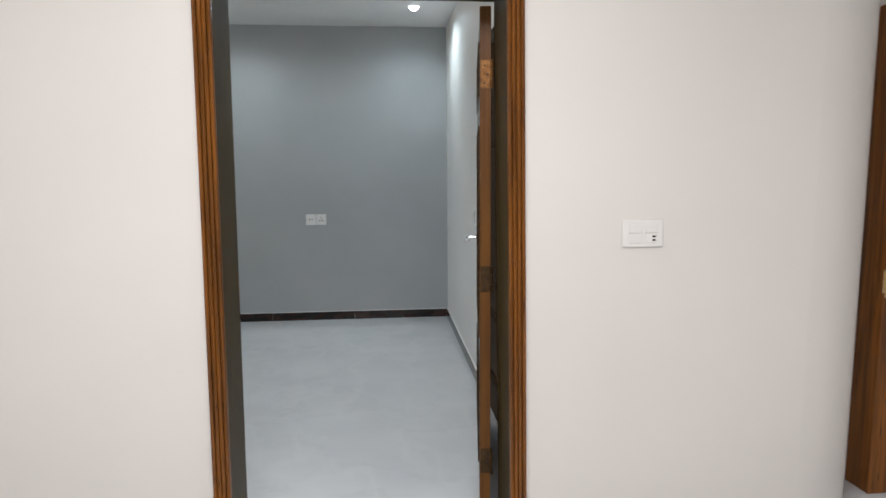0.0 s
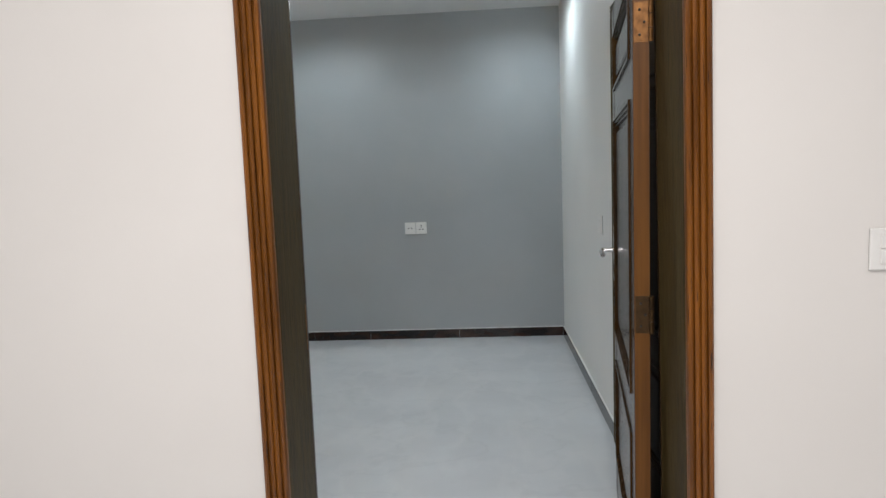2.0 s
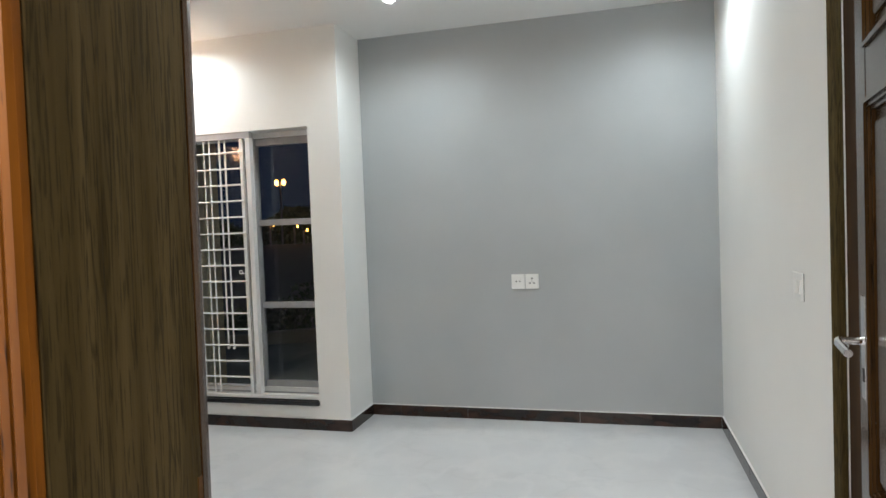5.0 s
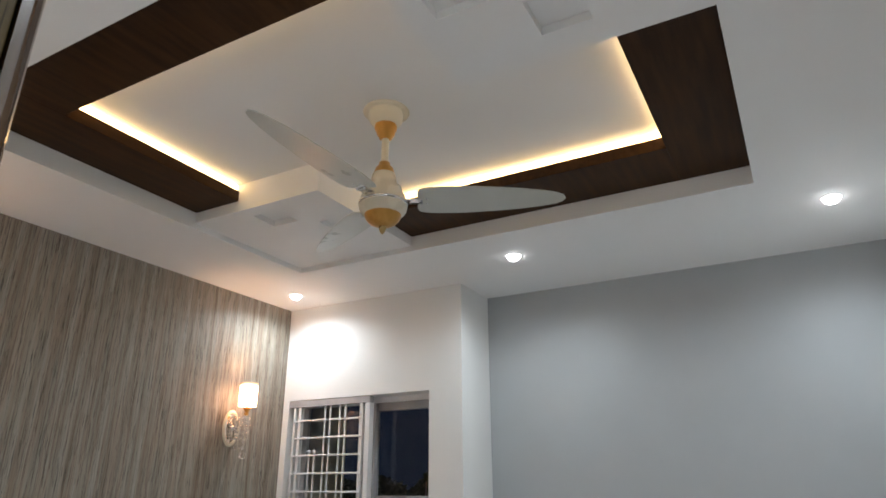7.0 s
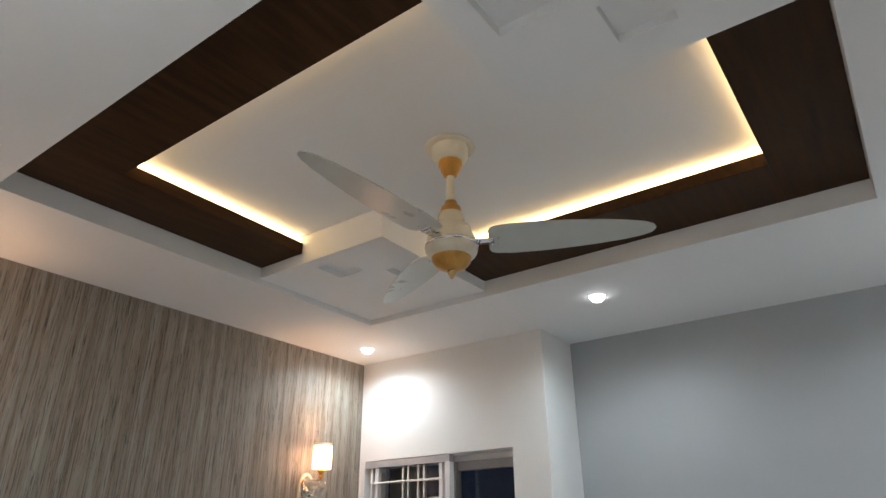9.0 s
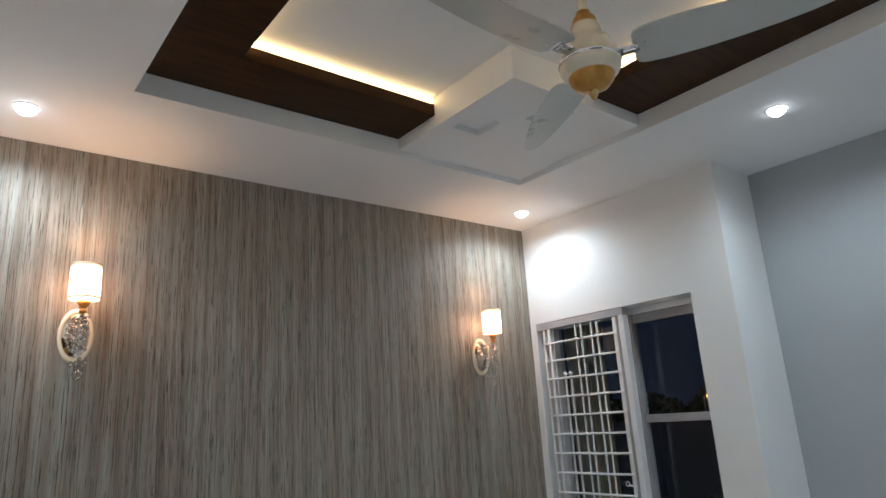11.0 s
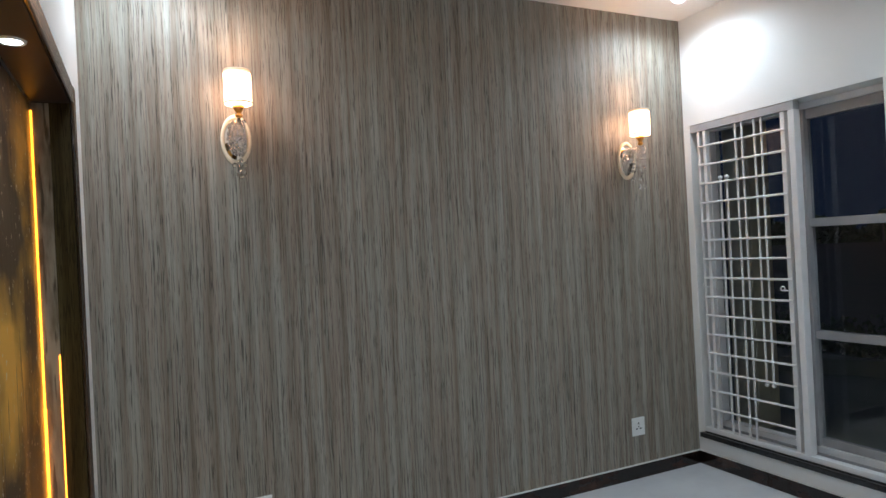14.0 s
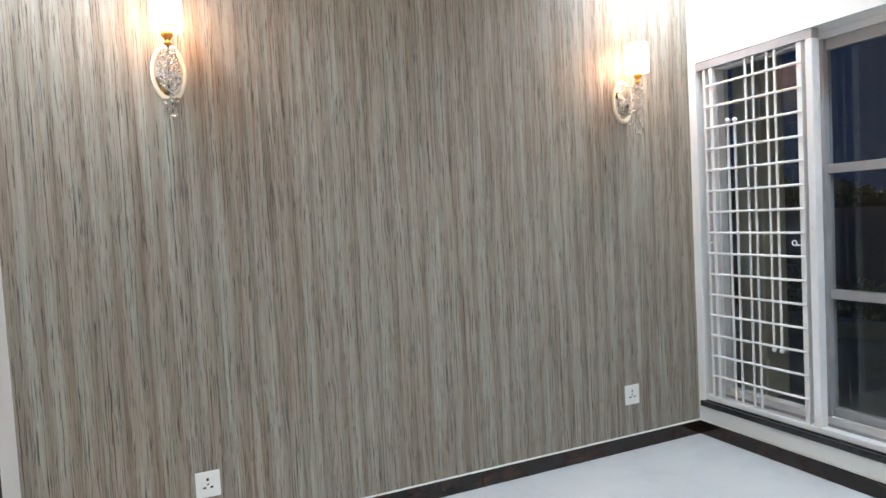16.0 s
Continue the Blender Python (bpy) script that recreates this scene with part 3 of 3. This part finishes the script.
# ---- window ----
def window():
    w = tagged(new("window_1"), "tall white aluminium sliding window with dark night outside", "window", kind="structure")
    ya, yb = YW + 0.13, YW + 0.20
    mx0, mx1 = -1.944, -1.886
    part("window_frame", boxes((WX0, ya, WZ0, WX0 + 0.03, yb, WZ1), (WX1 - 0.006, ya, WZ0, WX1, yb, WZ1), (WX0 + 0.03, ya, WZ1 - 0.035, WX1 - 0.006, yb, WZ1),
                               (WX0 + 0.03, ya, WZ0, WX1 - 0.006, yb, WZ0 + 0.05), bevel=0.003), M_GRILLE, w)
    part("stile", boxes((mx0, YW + 0.125, WZ0 + 0.05, mx1, YW + 0.185, WZ1 - 0.035), bevel=0.003), M_ALU, w)
    part("rail", boxes((mx1, YW + 0.145, WZ1 - 0.088, WX1 - 0.006, YW + 0.185, WZ1 - 0.035), bevel=0.003), M_ALU, w)
    part("rail", boxes((mx1, YW + 0.145, WZ0 + 0.05, WX1 - 0.006, YW + 0.185, WZ0 + 0.095), bevel=0.003), M_ALU, w)
    for z in (1.443, 0.848):
        part("glazing_bar", boxes((mx1, YW + 0.140, z - 0.022, WX1 - 0.006, YW + 0.185, z + 0.022), bevel=0.003), M_ALU, w)
    for z0, z1 in ((WZ0 + 0.095, 0.826), (0.870, 1.421), (1.465, WZ1 - 0.088)):
        g = part("pane", boxes((mx1, YW + 0.163, z0, WX1 - 0.006, YW + 0.168, z1)), M_GLASS, w)
        g.visible_shadow = False
    g = part("pane", boxes((WX0 + 0.03, YW + 0.185, WZ0 + 0.05, mx0, YW + 0.190, WZ1 - 0.035)), M_GLASS, w)
    g.visible_shadow = False
    part("window_sill", boxes((WX0 - 0.015, YW - 0.028, WZ0 - 0.034, WX1 + 0.01, YW - 0.002, WZ0 - 0.004), (WX0, YW - 0.002, WZ0 - 0.03, WX1, YW + 0.13, WZ0 + 0.001), bevel=0.004), M_BLACK, w, "black granite sill")
    part("sill_ledge", boxes((WX0 + 0.002, YW + 0.002, WZ0 + 0.001, WX1 - 0.002, YW + 0.05, WZ0 + 0.03), bevel=0.003), M_GRILLE, w, "white lower frame ledge")
    part("track", boxes((WX0 + 0.002, YW + 0.05, WZ0 + 0.001, WX1 - 0.002, YW + 0.13, WZ0 + 0.016), (WX0 + 0.002, YW + 0.085, WZ0 + 0.016, WX1 - 0.002, YW + 0.092, WZ0 + 0.03)), M_ALU, w, "grey sliding track")
    part("frame_head", boxes((WX0 + 0.001, YW + 0.003, WZ1 - 0.045, -1.852, YW + 0.050, WZ1 - 0.001)), M_ALU, w)


window()


def grille():
    gx0, gx1, y = -2.442, -1.922, YW + 0.022
    zb, zt = WZ0 + 0.03, WZ1 - 0.046
    g = thing("window_grille", (0, 0, 0), "white painted steel security grille over the window", "grille")
    for x, wdt in ((gx0, 0.022), (gx1, 0.026)):
        part("post", boxes((x - wdt / 2, y - 0.014, zb, x + wdt / 2, y + 0.014, zt), bevel=0.002), M_GRILLE, g)
    part("post", boxes((-2.497, y - 0.012, zb, -2.480, y + 0.012, zt), bevel=0.002), M_GRILLE, g)
    part("mullion", boxes((-1.886, y - 0.02, zb, -1.850, y + 0.03, zt), bevel=0.003), M_GRILLE, g, "wide white mullion")
    n, step = 15, 0.1135
    bars = [zt - 0.094 - step * i for i in range(n)]
    for z in bars:
        part("bar", rod(bmesh.new(), (gx0 - 0.045, y - 0.017, z), (gx1 + 0.016, y - 0.017, z), 0.0065), M_GRILLE, g)
    for x0, a, b, ka, kb in ((-2.322, bars[2] + 0.025, zb, 1, 0), (-2.204, zt, zb, 0, 0), (-2.079, zt, bars[12] - 0.02, 0, 1)):
        for dx in (-0.022, 0.022):
            x = x0 + dx
            bm = rod(bmesh.new(), (x, y - 0.004, a), (x, y - 0.004, b), 0.0065)
            if ka:
                ball(bm, (x, y - 0.004, a), 0.013, 2)
            if kb:
                ball(bm, (x, y - 0.004, b), 0.013, 2)
            part("rod", bm, M_GRILLE, g)
    for x, z in ((gx1 - 0.042, 1.100), (-2.488, 1.105)):
        loop = [(x + 0.012 * math.cos(math.pi * k / 5), y - 0.018, z + 0.012 * math.sin(math.pi * k / 5)) for k in range(11)]
        bm = tube(bmesh.new(), loop, 0.0035, 6)
        rod(bm, (x + 0.012, y - 0.018, z - 0.010), (x + 0.034, y - 0.016, z - 0.010), 0.0045)
        part("latch", bm, M_GRILLE, g, "small white latch loop")


grille()


# ---- ceiling tray ----
BT = 2.885
AX, AY, AXN, AYL = TX0 + 0.295, 1.150, -0.206, 2.036
BX, BY, BXL, BYN = TX1 - 0.294, TY1 - 0.340, -1.141, 1.645
board = thing("ceiling_tray_board", (0, 0, 0), "dark wenge L-shaped cove board in the ceiling tray", "cove board", "cove boards")
part("board", boxes((TX0 + 0.002, TY0 + 0.002, BZ, AX, AYL - 0.002, BT), bevel=0.0015), M_BROWN, board)
part("board", boxes((AX, TY0 + 0.002, BZ, AXN - 0.002, AY, BT), bevel=0.0015), M_BROWN, board)
# Strip boxes are stretched tall to paint the glow across the gap.
part("led_strip", boxes((AX - 0.016, AY + 0.0, BT + 0.001, AX - 0.004, AYL - 0.01, BT + 0.030)), M_LED, board, "warm LED strip made tall to fill the cove gap with glow")
part("led_strip", boxes((AX - 0.016, AY - 0.016, BT + 0.001, AXN - 0.01, AY - 0.004, BT + 0.030)), M_LED, board, "warm LED strip made tall to fill the cove gap with glow")
board = thing("ceiling_tray_board", (0, 0, 0), "dark wenge L-shaped cove board in the ceiling tray", "cove board", "cove boards")
part("board", boxes((BX, BYN + 0.002, BZ, TX1 - 0.002, TY1 - 0.002, BT), bevel=0.0015), M_BROWN, board)
part("board", boxes((BXL + 0.002, BY, BZ, BX, TY1 - 0.002, BT), bevel=0.0015), M_BROWN, board)
part("led_strip", boxes((BX + 0.004, BYN + 0.01, BT + 0.001, BX + 0.016, BY, BT + 0.030)), M_LED, board, "warm LED strip made tall to fill the cove gap with glow")
part("led_strip", boxes((BXL + 0.01, BY + 0.004, BT + 0.001, BX + 0.016, BY + 0.016, BT + 0.030)), M_LED, board, "warm LED strip made tall to fill the cove gap with glow")


def pocket_panel(x0, x1, y0, y1, pockets, size=0.155, z=2.776, deep=0.03):
    """A dropped square panel with small square pockets in its underside."""
    p = thing("ceiling_corner_panel", (0, 0, 0), "white gypsum corner panel with two square pockets", "ceiling panel", "ceiling panels")
    bm = bmesh.new()
    xs = sorted({x0, x1, *(c[0] + s for c in pockets for s in (-size / 2, size / 2))})
    ys = sorted({y0, y1, *(c[1] + s for c in pockets for s in (-size / 2, size / 2))})
    quad = lambda *q: bm.faces.new([bm.verts.new(v) for v in q])
    for xa, xb in zip(xs, xs[1:]):
        for ya, yb in zip(ys, ys[1:]):
            cx, cy = (xa + xb) / 2, (ya + yb) / 2
            if any(abs(cx - c[0]) < size / 2 and abs(cy - c[1]) < size / 2 for c in pockets):
                continue
            quad((xa, ya, z), (xa, yb, z), (xb, yb, z), (xb, ya, z))
    for c in pockets:
        xa, xb, ya, yb = c[0] - size / 2, c[0] + size / 2, c[1] - size / 2, c[1] + size / 2
        t = z + deep
        quad((xa, ya, t), (xa, yb, t), (xb, yb, t), (xb, ya, t))
        quad((xa, ya, z), (xb, ya, z), (xb, ya, t), (xa, ya, t))
        quad((xa, yb, z), (xa, yb, t), (xb, yb, t), (xb, yb, z))
        quad((xa, ya, z), (xa, ya, t), (xa, yb, t), (xa, yb, z))
        quad((xb, ya, z), (xb, yb, z), (xb, yb, t), (xb, ya, t))
    t = UP - 0.001
    quad((x0, y0, z), (x1, y0, z), (x1, y0, t), (x0, y0, t))
    quad((x0, y1, z), (x0, y1, t), (x1, y1, t), (x1, y1, z))
    quad((x0, y0, z), (x0, y0, t), (x0, y1, t), (x0, y1, z))
    quad((x1, y0, z), (x1, y1, z), (x1, y1, t), (x1, y0, t))
    part("panel", bm, M_CEIL, p)


pocket_panel(TX0 + 0.0002, BXL, AYL, TY1 - 0.0002, [(-1.535, 2.190), (-1.294, 2.408)])
pocket_panel(AXN, TX1 - 0.0002, TY0 + 0.0002, BYN, [(-0.039, 1.243), (0.204, 1.453)])


# ---- downlights ----
def downlight(px, py):
    d = thing("downlight", (px, py, H), "round recessed white LED downlight, lit", "downlight", "ceiling downlights")
    part("rim", lathe([(0.040, -0.001), (0.041, -0.003), (0.046, -0.003), (0.048, -0.002), (0.048, 0.0)], 32), M_PLASTIC, d, smooth=True)
    part("diffuser", lathe([(0.0, -0.030), (0.014, -0.029), (0.027, -0.022), (0.036, -0.012), (0.040, -0.002)], 32), M_DISC, d, "glowing white diffuser")


for px, py in DOWN:
    downlight(px, py)


# ---- ceiling fan ----
def fan():
    f = thing("ceiling_fan", (-0.640, 1.837, UP), "cream and gold three-blade ceiling fan on a rod", "ceiling fan")
    slim = lambda profile: [(r * 0.89, z) for r, z in profile]
    part("mount_plate", lathe([(0.0, -0.001), (0.090, -0.001), (0.093, -0.006), (0.088, -0.011), (0.05, -0.013)], 32), M_CREAM, f, smooth=True)
    part("canopy", lathe([(0.070, -0.010), (0.070, -0.028), (0.064, -0.050), (0.050, -0.067), (0.036, -0.070)], 32), M_CREAM, f, smooth=True)
    part("canopy_cup", lathe([(0.044, -0.068), (0.044, -0.084), (0.036, -0.092), (0.036, -0.106), (0.028, -0.112), (0.026, -0.124), (0.014, -0.130)], 32), M_GOLD, f, "gold canopy cup", smooth=True)
    part("rod", lathe([(0.0145, -0.125), (0.0145, -0.240)], 20), M_CREAM, f, smooth=True)
    part("collar", lathe([(0.014, -0.252), (0.022, -0.256), (0.022, -0.268), (0.034, -0.278), (0.040, -0.300), (0.040, -0.312)], 28, (0, 0, 0.022)), M_GOLD, f, "gold collar", smooth=True)
    part("upper_body", lathe(slim([(0.036, -0.300), (0.050, -0.306), (0.055, -0.330), (0.060, -0.352), (0.076, -0.362), (0.082, -0.384), (0.096, -0.404), (0.101, -0.428)]), 36, (0, 0, 0.022)), M_CREAM, f, smooth=True)
    part("ring", lathe(slim([(0.100, -0.426), (0.105, -0.428), (0.1065, -0.433), (0.104, -0.438), (0.100, -0.440)]), 36, (0, 0, 0.022)), M_CHROME, f, "chrome ring", smooth=True)
    part("lower_body", lathe(slim([(0.103, -0.439), (0.102, -0.452), (0.094, -0.466), (0.078, -0.476)]), 36, (0, 0, 0.022)), M_CREAM, f, smooth=True)
    part("bowl", lathe(slim([(0.079, -0.472), (0.074, -0.490), (0.058, -0.508), (0.034, -0.518), (0.014, -0.521)]), 36, (0, 0, 0.022)), M_GOLD, f, "gold bowl", smooth=True)
    part("finial", lathe(slim([(0.012, -0.518), (0.017, -0.526), (0.013, -0.538), (0.006, -0.550), (0.0, -0.554)]), 20, (0, 0, 0.022)), M_BRASS, f, smooth=True)
    outline = [(0.130, 0.050), (0.138, 0.066), (0.16, 0.074), (0.22, 0.080), (0.32, 0.079), (0.42, 0.072), (0.52, 0.061), (0.60, 0.048), (0.655, 0.034), (0.684, 0.019), (0.694, 0.0)]
    for ang in (-91, 29, 149):
        turn = pose(0, 0, -0.394, 0, 0, ang)
        bm = boxes((0.078, -0.022, -0.006, 0.150, 0.022, 0.0), (0.10, -0.010, -0.012, 0.14, 0.010, -0.004), bevel=0.003)
        for k in (-1, 1):
            ball(bm, (0.14, 0.016 * k, -0.008), 0.006)
        bm.transform(turn)
        arm = part("blade_arm", bm, M_CHROME, f, "chrome blade bracket")
        bm = bmesh.new()
        tilt = math.tan(radians(12))
        top, bot = [], []
        pts = [(x, w) for x, w in outline] + [(x, -w) for x, w in reversed(outline[:-1])]
        for x, w in pts:
            z = -w * tilt + 0.02 * (x - 0.15)
            top.append(bm.verts.new((x, w, z + 0.004)))
            bot.append(bm.verts.new((x, w, z)))
        bm.faces.new(top)
        bm.faces.new(list(reversed(bot)))
        for i in range(len(pts)):
            j = (i + 1) % len(pts)
            bm.faces.new((bot[i], bot[j], top[j], top[i]))
        bmesh.ops.triangulate(bm, faces=[q for q in bm.faces if len(q.verts) > 4])
        bmesh.ops.recalc_face_normals(bm, faces=bm.faces)
        bm.transform(turn)
        blade = part("blade", bm, M_BLADE, f, "pale grey leaf-shaped blade")
        for sy in (-1, 1):
            sc = ball(bmesh.new(), (0.165, 0.014 * sy, -0.014 * sy * tilt - 0.001), 0.005)
            sc.transform(turn)
            part("screw", sc, M_CHROME, blade)


fan()


# ---- sconces ----
def sconce(py, dz):
    """A wall lamp: oval mirror plate, curved arm, lit glass shade, crystal strings."""
    s = thing("wall_sconce", (XL, py, 1.93 + dz), "lit crystal wall sconce with white glass shade and gold fittings", "wall sconce", "wall sconces")
    oval = Matrix(((0, 0, 1, 0), (0, 1, 0, 0), (-1.70, 0, 0, 0), (0, 0, 0, 1)))
    plate = lathe([(0.0, 0.017), (0.024, 0.015), (0.042, 0.010), (0.055, 0.004)], 14)
    plate.transform(oval)
    bmesh.ops.recalc_face_normals(plate, faces=plate.faces)
    part("back_plate", plate, M_MIRROR, s, "faceted oval mirror plate")
    ring = lathe([(0.052, 0.004), (0.053, 0.010), (0.057, 0.014), (0.062, 0.013), (0.066, 0.008), (0.066, 0.0)], 40)
    ring.transform(oval)
    bmesh.ops.recalc_face_normals(ring, faces=ring.faces)
    part("plate_rim", ring, M_PLATE, s, "pale gold oval rim", smooth=True)
    bm = lathe([(0.0, 0.034), (0.012, 0.032), (0.020, 0.022), (0.022, 0.008)], 24)
    bm.transform(Matrix(((0, 0, 1, 0), (0, 1, 0, 0), (-1, 0, 0, 0), (0, 0, 0, 1))))
    bmesh.ops.recalc_face_normals(bm, faces=bm.faces)
    part("boss", bm, M_CHROME, s, smooth=True)
    o = 0.128
    pts = [(0.012, 0, -0.010), (0.034, 0, 0.006), (0.052, 0, 0.034), (0.078, 0, 0.058), (0.106, 0, 0.066), (o, 0, 0.076)]
    part("arm", tube(bmesh.new(), pts, 0.007, 10), M_CHROME, s, "curved chrome arm")
    part("cup", lathe([(0.006, 0.072), (0.014, 0.076), (0.016, 0.084), (0.008, 0.090), (0.011, 0.096), (0.020, 0.108), (0.026, 0.124), (0.0, 0.124)], 28, (o, 0, 0)), M_GOLD, s, "gold lamp cup", smooth=True)
    z0, z1 = 0.125, 0.272
    sh = part("shade", lathe([(0.030, z0 + 0.002), (0.0545, z0 + 0.004), (0.056, z0 + 0.012), (0.056, z1 - 0.016), (0.053, z1 - 0.016), (0.053, z0 + 0.012), (0.030, z0 + 0.006)], 40, (o, 0, 0)), M_SHADE, s, "glowing frosted white glass shade", smooth=True)
    part("top_band", lathe([(0.0562, z1 - 0.0158), (0.0562, z1), (0.053, z1), (0.053, z1 - 0.0158)], 40, (o, 0, 0)), M_FROST, sh, "pale pink frosted glass band", smooth=True)
    for z in (z0 + 0.010, z1 - 0.002):
        part("rim", lathe([(0.0561, z - 0.004), (0.0572, z - 0.003), (0.0572, z + 0.003), (0.0561, z + 0.004)], 40, (o, 0, 0)), M_PLATE, sh, "thin gold rim", smooth=True)
    # swags and strings of crystal beads on thin wires
    random.seed(5)

    def beads(name, pts, label):
        wire = part(name, tube(bmesh.new(), pts, 0.0008, 5), M_CHROME, s, label)
        for p in pts:
            b = new("bead", BEAD)
            b.parent, b.location = wire, p
            b.rotation_euler = (random.uniform(0, 3), random.uniform(0, 3), random.uniform(0, 3))

    for x0, y0, top, count in ((0.050, 0.013, 0.015, 5), (0.070, -0.015, 0.034, 6), (0.096, 0.018, 0.048, 6), (0.114, -0.022, 0.055, 7),
                               (0.142, 0.016, 0.055, 7), (0.154, -0.010, 0.050, 6), (o, 0.0, 0.060, 10)):
        beads("crystal_string", [(x0 + random.uniform(-0.002, 0.002), y0 + random.uniform(-0.002, 0.002), top - 0.021 * i) for i in range(count)], "string of clear crystal beads")
    for sy in (-1, 1):
        beads("crystal_swag", [(0.020 + 0.105 * i / 8, sy * (0.026 - 0.010 * i / 8), 0.015 + 0.045 * math.sin(math.pi * i / 9)) for i in range(9)], "swag of clear crystal beads")
    part("crystal_drop", ball(bmesh.new(), (o, 0, -0.168), 0.022, 2), M_CRYSTAL, s, "round faceted crystal drop")
    for k in (-1, 0, 1):
        part("crystal_drop", ball(bmesh.new(), (0.085 + 0.01 * k, 0.020 * k, -0.118 - 0.004 * abs(k)), 0.0115, 2), M_CRYSTAL, s, "round faceted crystal drop")
    beads("bead_ring", [(0.026, 0.036 * math.cos(2 * math.pi * i / 18), 0.070 * math.sin(2 * math.pi * i / 18)) for i in range(18)], "ring of small crystal beads")


BEAD = bpy.data.meshes.new("bead")
bm = ball(bmesh.new(), (0, 0, 0), 0.0082, 1, 1.15)
bm.to_mesh(BEAD)
bm.free()
BEAD.materials.append(M_CRYSTAL)
M_FROST = material("pink_frosted_glass", (0.90, 0.72, 0.64), 0.35, transmit=0.6)
M_PLATE = material("polished_pale_gold", (0.93, 0.82, 0.62), 0.22, 0.15)
for py, dz in SCONCES:
    sconce(py, dz)


# ---- corridor corner: casing of the next door ----
nxt = tagged(new("door_frame_4"), "brown wooden casing of the next corridor door", "door frame", kind="structure")
part("casing", boxes((2.715, 0.26, 0, 2.835, 0.398, 2.10), bevel=0.004), M_TRIM, nxt)
plate = part("lock_plate", boxes((2.722, 0.2555, 0.88, 2.760, 0.2605, 1.09), bevel=0.001), M_BRASS, nxt, "brass strike plate")
part("latch_lip", boxes((2.706, 0.250, 0.90, 2.726, 0.2558, 1.00), bevel=0.001), M_BRASS, plate)


# ---- outside, seen through the window at dusk ----
structure("ground", boxes((-300, YW + 0.25, -0.35, 200, 400, -0.15)), M_GROUND, "dark paved ground outside the house", "ground")
structure("terrace", boxes((-7.5, YW + 0.25, -0.15, -0.5, 7.6, -0.03)), M_CONC, "plain terrace slab outside the window", "terrace")
kerb = tagged(link("terrace_kerb", boxes((-0.06, -2.2, 0, 0.06, 2.2, 0.16), bevel=0.01), M_CONC), "low plastered kerb across the terrace", "kerb")
kerb.matrix_world = pose(-4.6, 6.2, -0.03, 0, 0, -62)
# Added upright for a cream streak in the glass, placed between two sight lines.
tagged(link("porch_column", boxes((-0.11, -0.11, 0, 0.11, 0.11, 2.75), bevel=0.01), material("cream_upright_paint", (0.70, 0.60, 0.37), 0.6, second=(0.75, 0.65, 0.42), scale=(3, 3, 3))), "cream upright added for a cream streak in the window glass", "column").matrix_world = pose(-3.0, 4.55, -0.03)


def foliage(name, centre, size, count, leaf, label, category, seed, kind="stuff"):
    """A mass of small leaf cards with an uneven outline."""
    rng = np.random.default_rng(seed)
    verts, faces = [], []
    for i in range(count):
        u = rng.uniform(-1, 1, 3)
        hgt = 0.55 + 0.45 * math.sin(u[0] * 9 + seed) * math.sin(u[0] * 23)
        p = np.array(centre) + u * np.array(size) * (1, 1, 0.5)
        p[2] = centre[2] + (u[2] * 0.5 + 0.5) * size[2] * hgt
        a, b = rng.normal(size=3), rng.normal(size=3)
        a, b = a / np.linalg.norm(a) * leaf, b / np.linalg.norm(b) * leaf * 0.6
        k = len(verts)
        verts += [tuple(p - a), tuple(p + b), tuple(p + a), tuple(p - b)]
        faces.append((k, k + 1, k + 2, k + 3))
    me = bpy.data.meshes.new(name)
    me.from_pydata(verts, [], faces)
    me.materials.append(M_LEAFY)
    return tagged(new(name, me), label, category, kind=kind)


foliage("hedge", (-5.0, 8.4, -0.15), (5.0, 0.4, 0.75), 9000, 0.05, "dark leafy hedge beyond the terrace", "hedge", 3)
foliage("far_trees", (-45.0, 80.0, -0.15), (60.0, 3.0, 5.6), 22000, 0.7, "dark distant belt of trees at dusk", "trees", 8)


def street_lamp(x, y, tall, heads, label, size=0.30):
    s = thing("street_lamp", (x, y, -0.15), label, "street lamp", "street lamps")
    part("pole", rod(bmesh.new(), (0, 0, 0), (0, 0, tall), 0.12), M_POLE, s)
    for k in heads:
        part("lamp_arm", rod(bmesh.new(), (0, 0, tall), (k * 0.45, 0, tall + 0.1), 0.04), M_POLE, s)
        part("lamp_head", ball(bmesh.new(), (k * 0.50, 0, tall + 0.05), size, 2, 1.35), M_SODIUM, s, "glowing orange lamp head")


street_lamp(-40.2, 73.0, 7.9, (-1, 1), "lit double-headed street lamp in the distance")
for x, y, tall in ((-42.2, 73.5, 2.5), (-39.5, 74.9, 2.3), (-36.1, 70.8, 1.75), (-35.4, 73.5, 1.7)):
    street_lamp(x, y, tall, (1,), "small lit street lamp far away", 0.13)
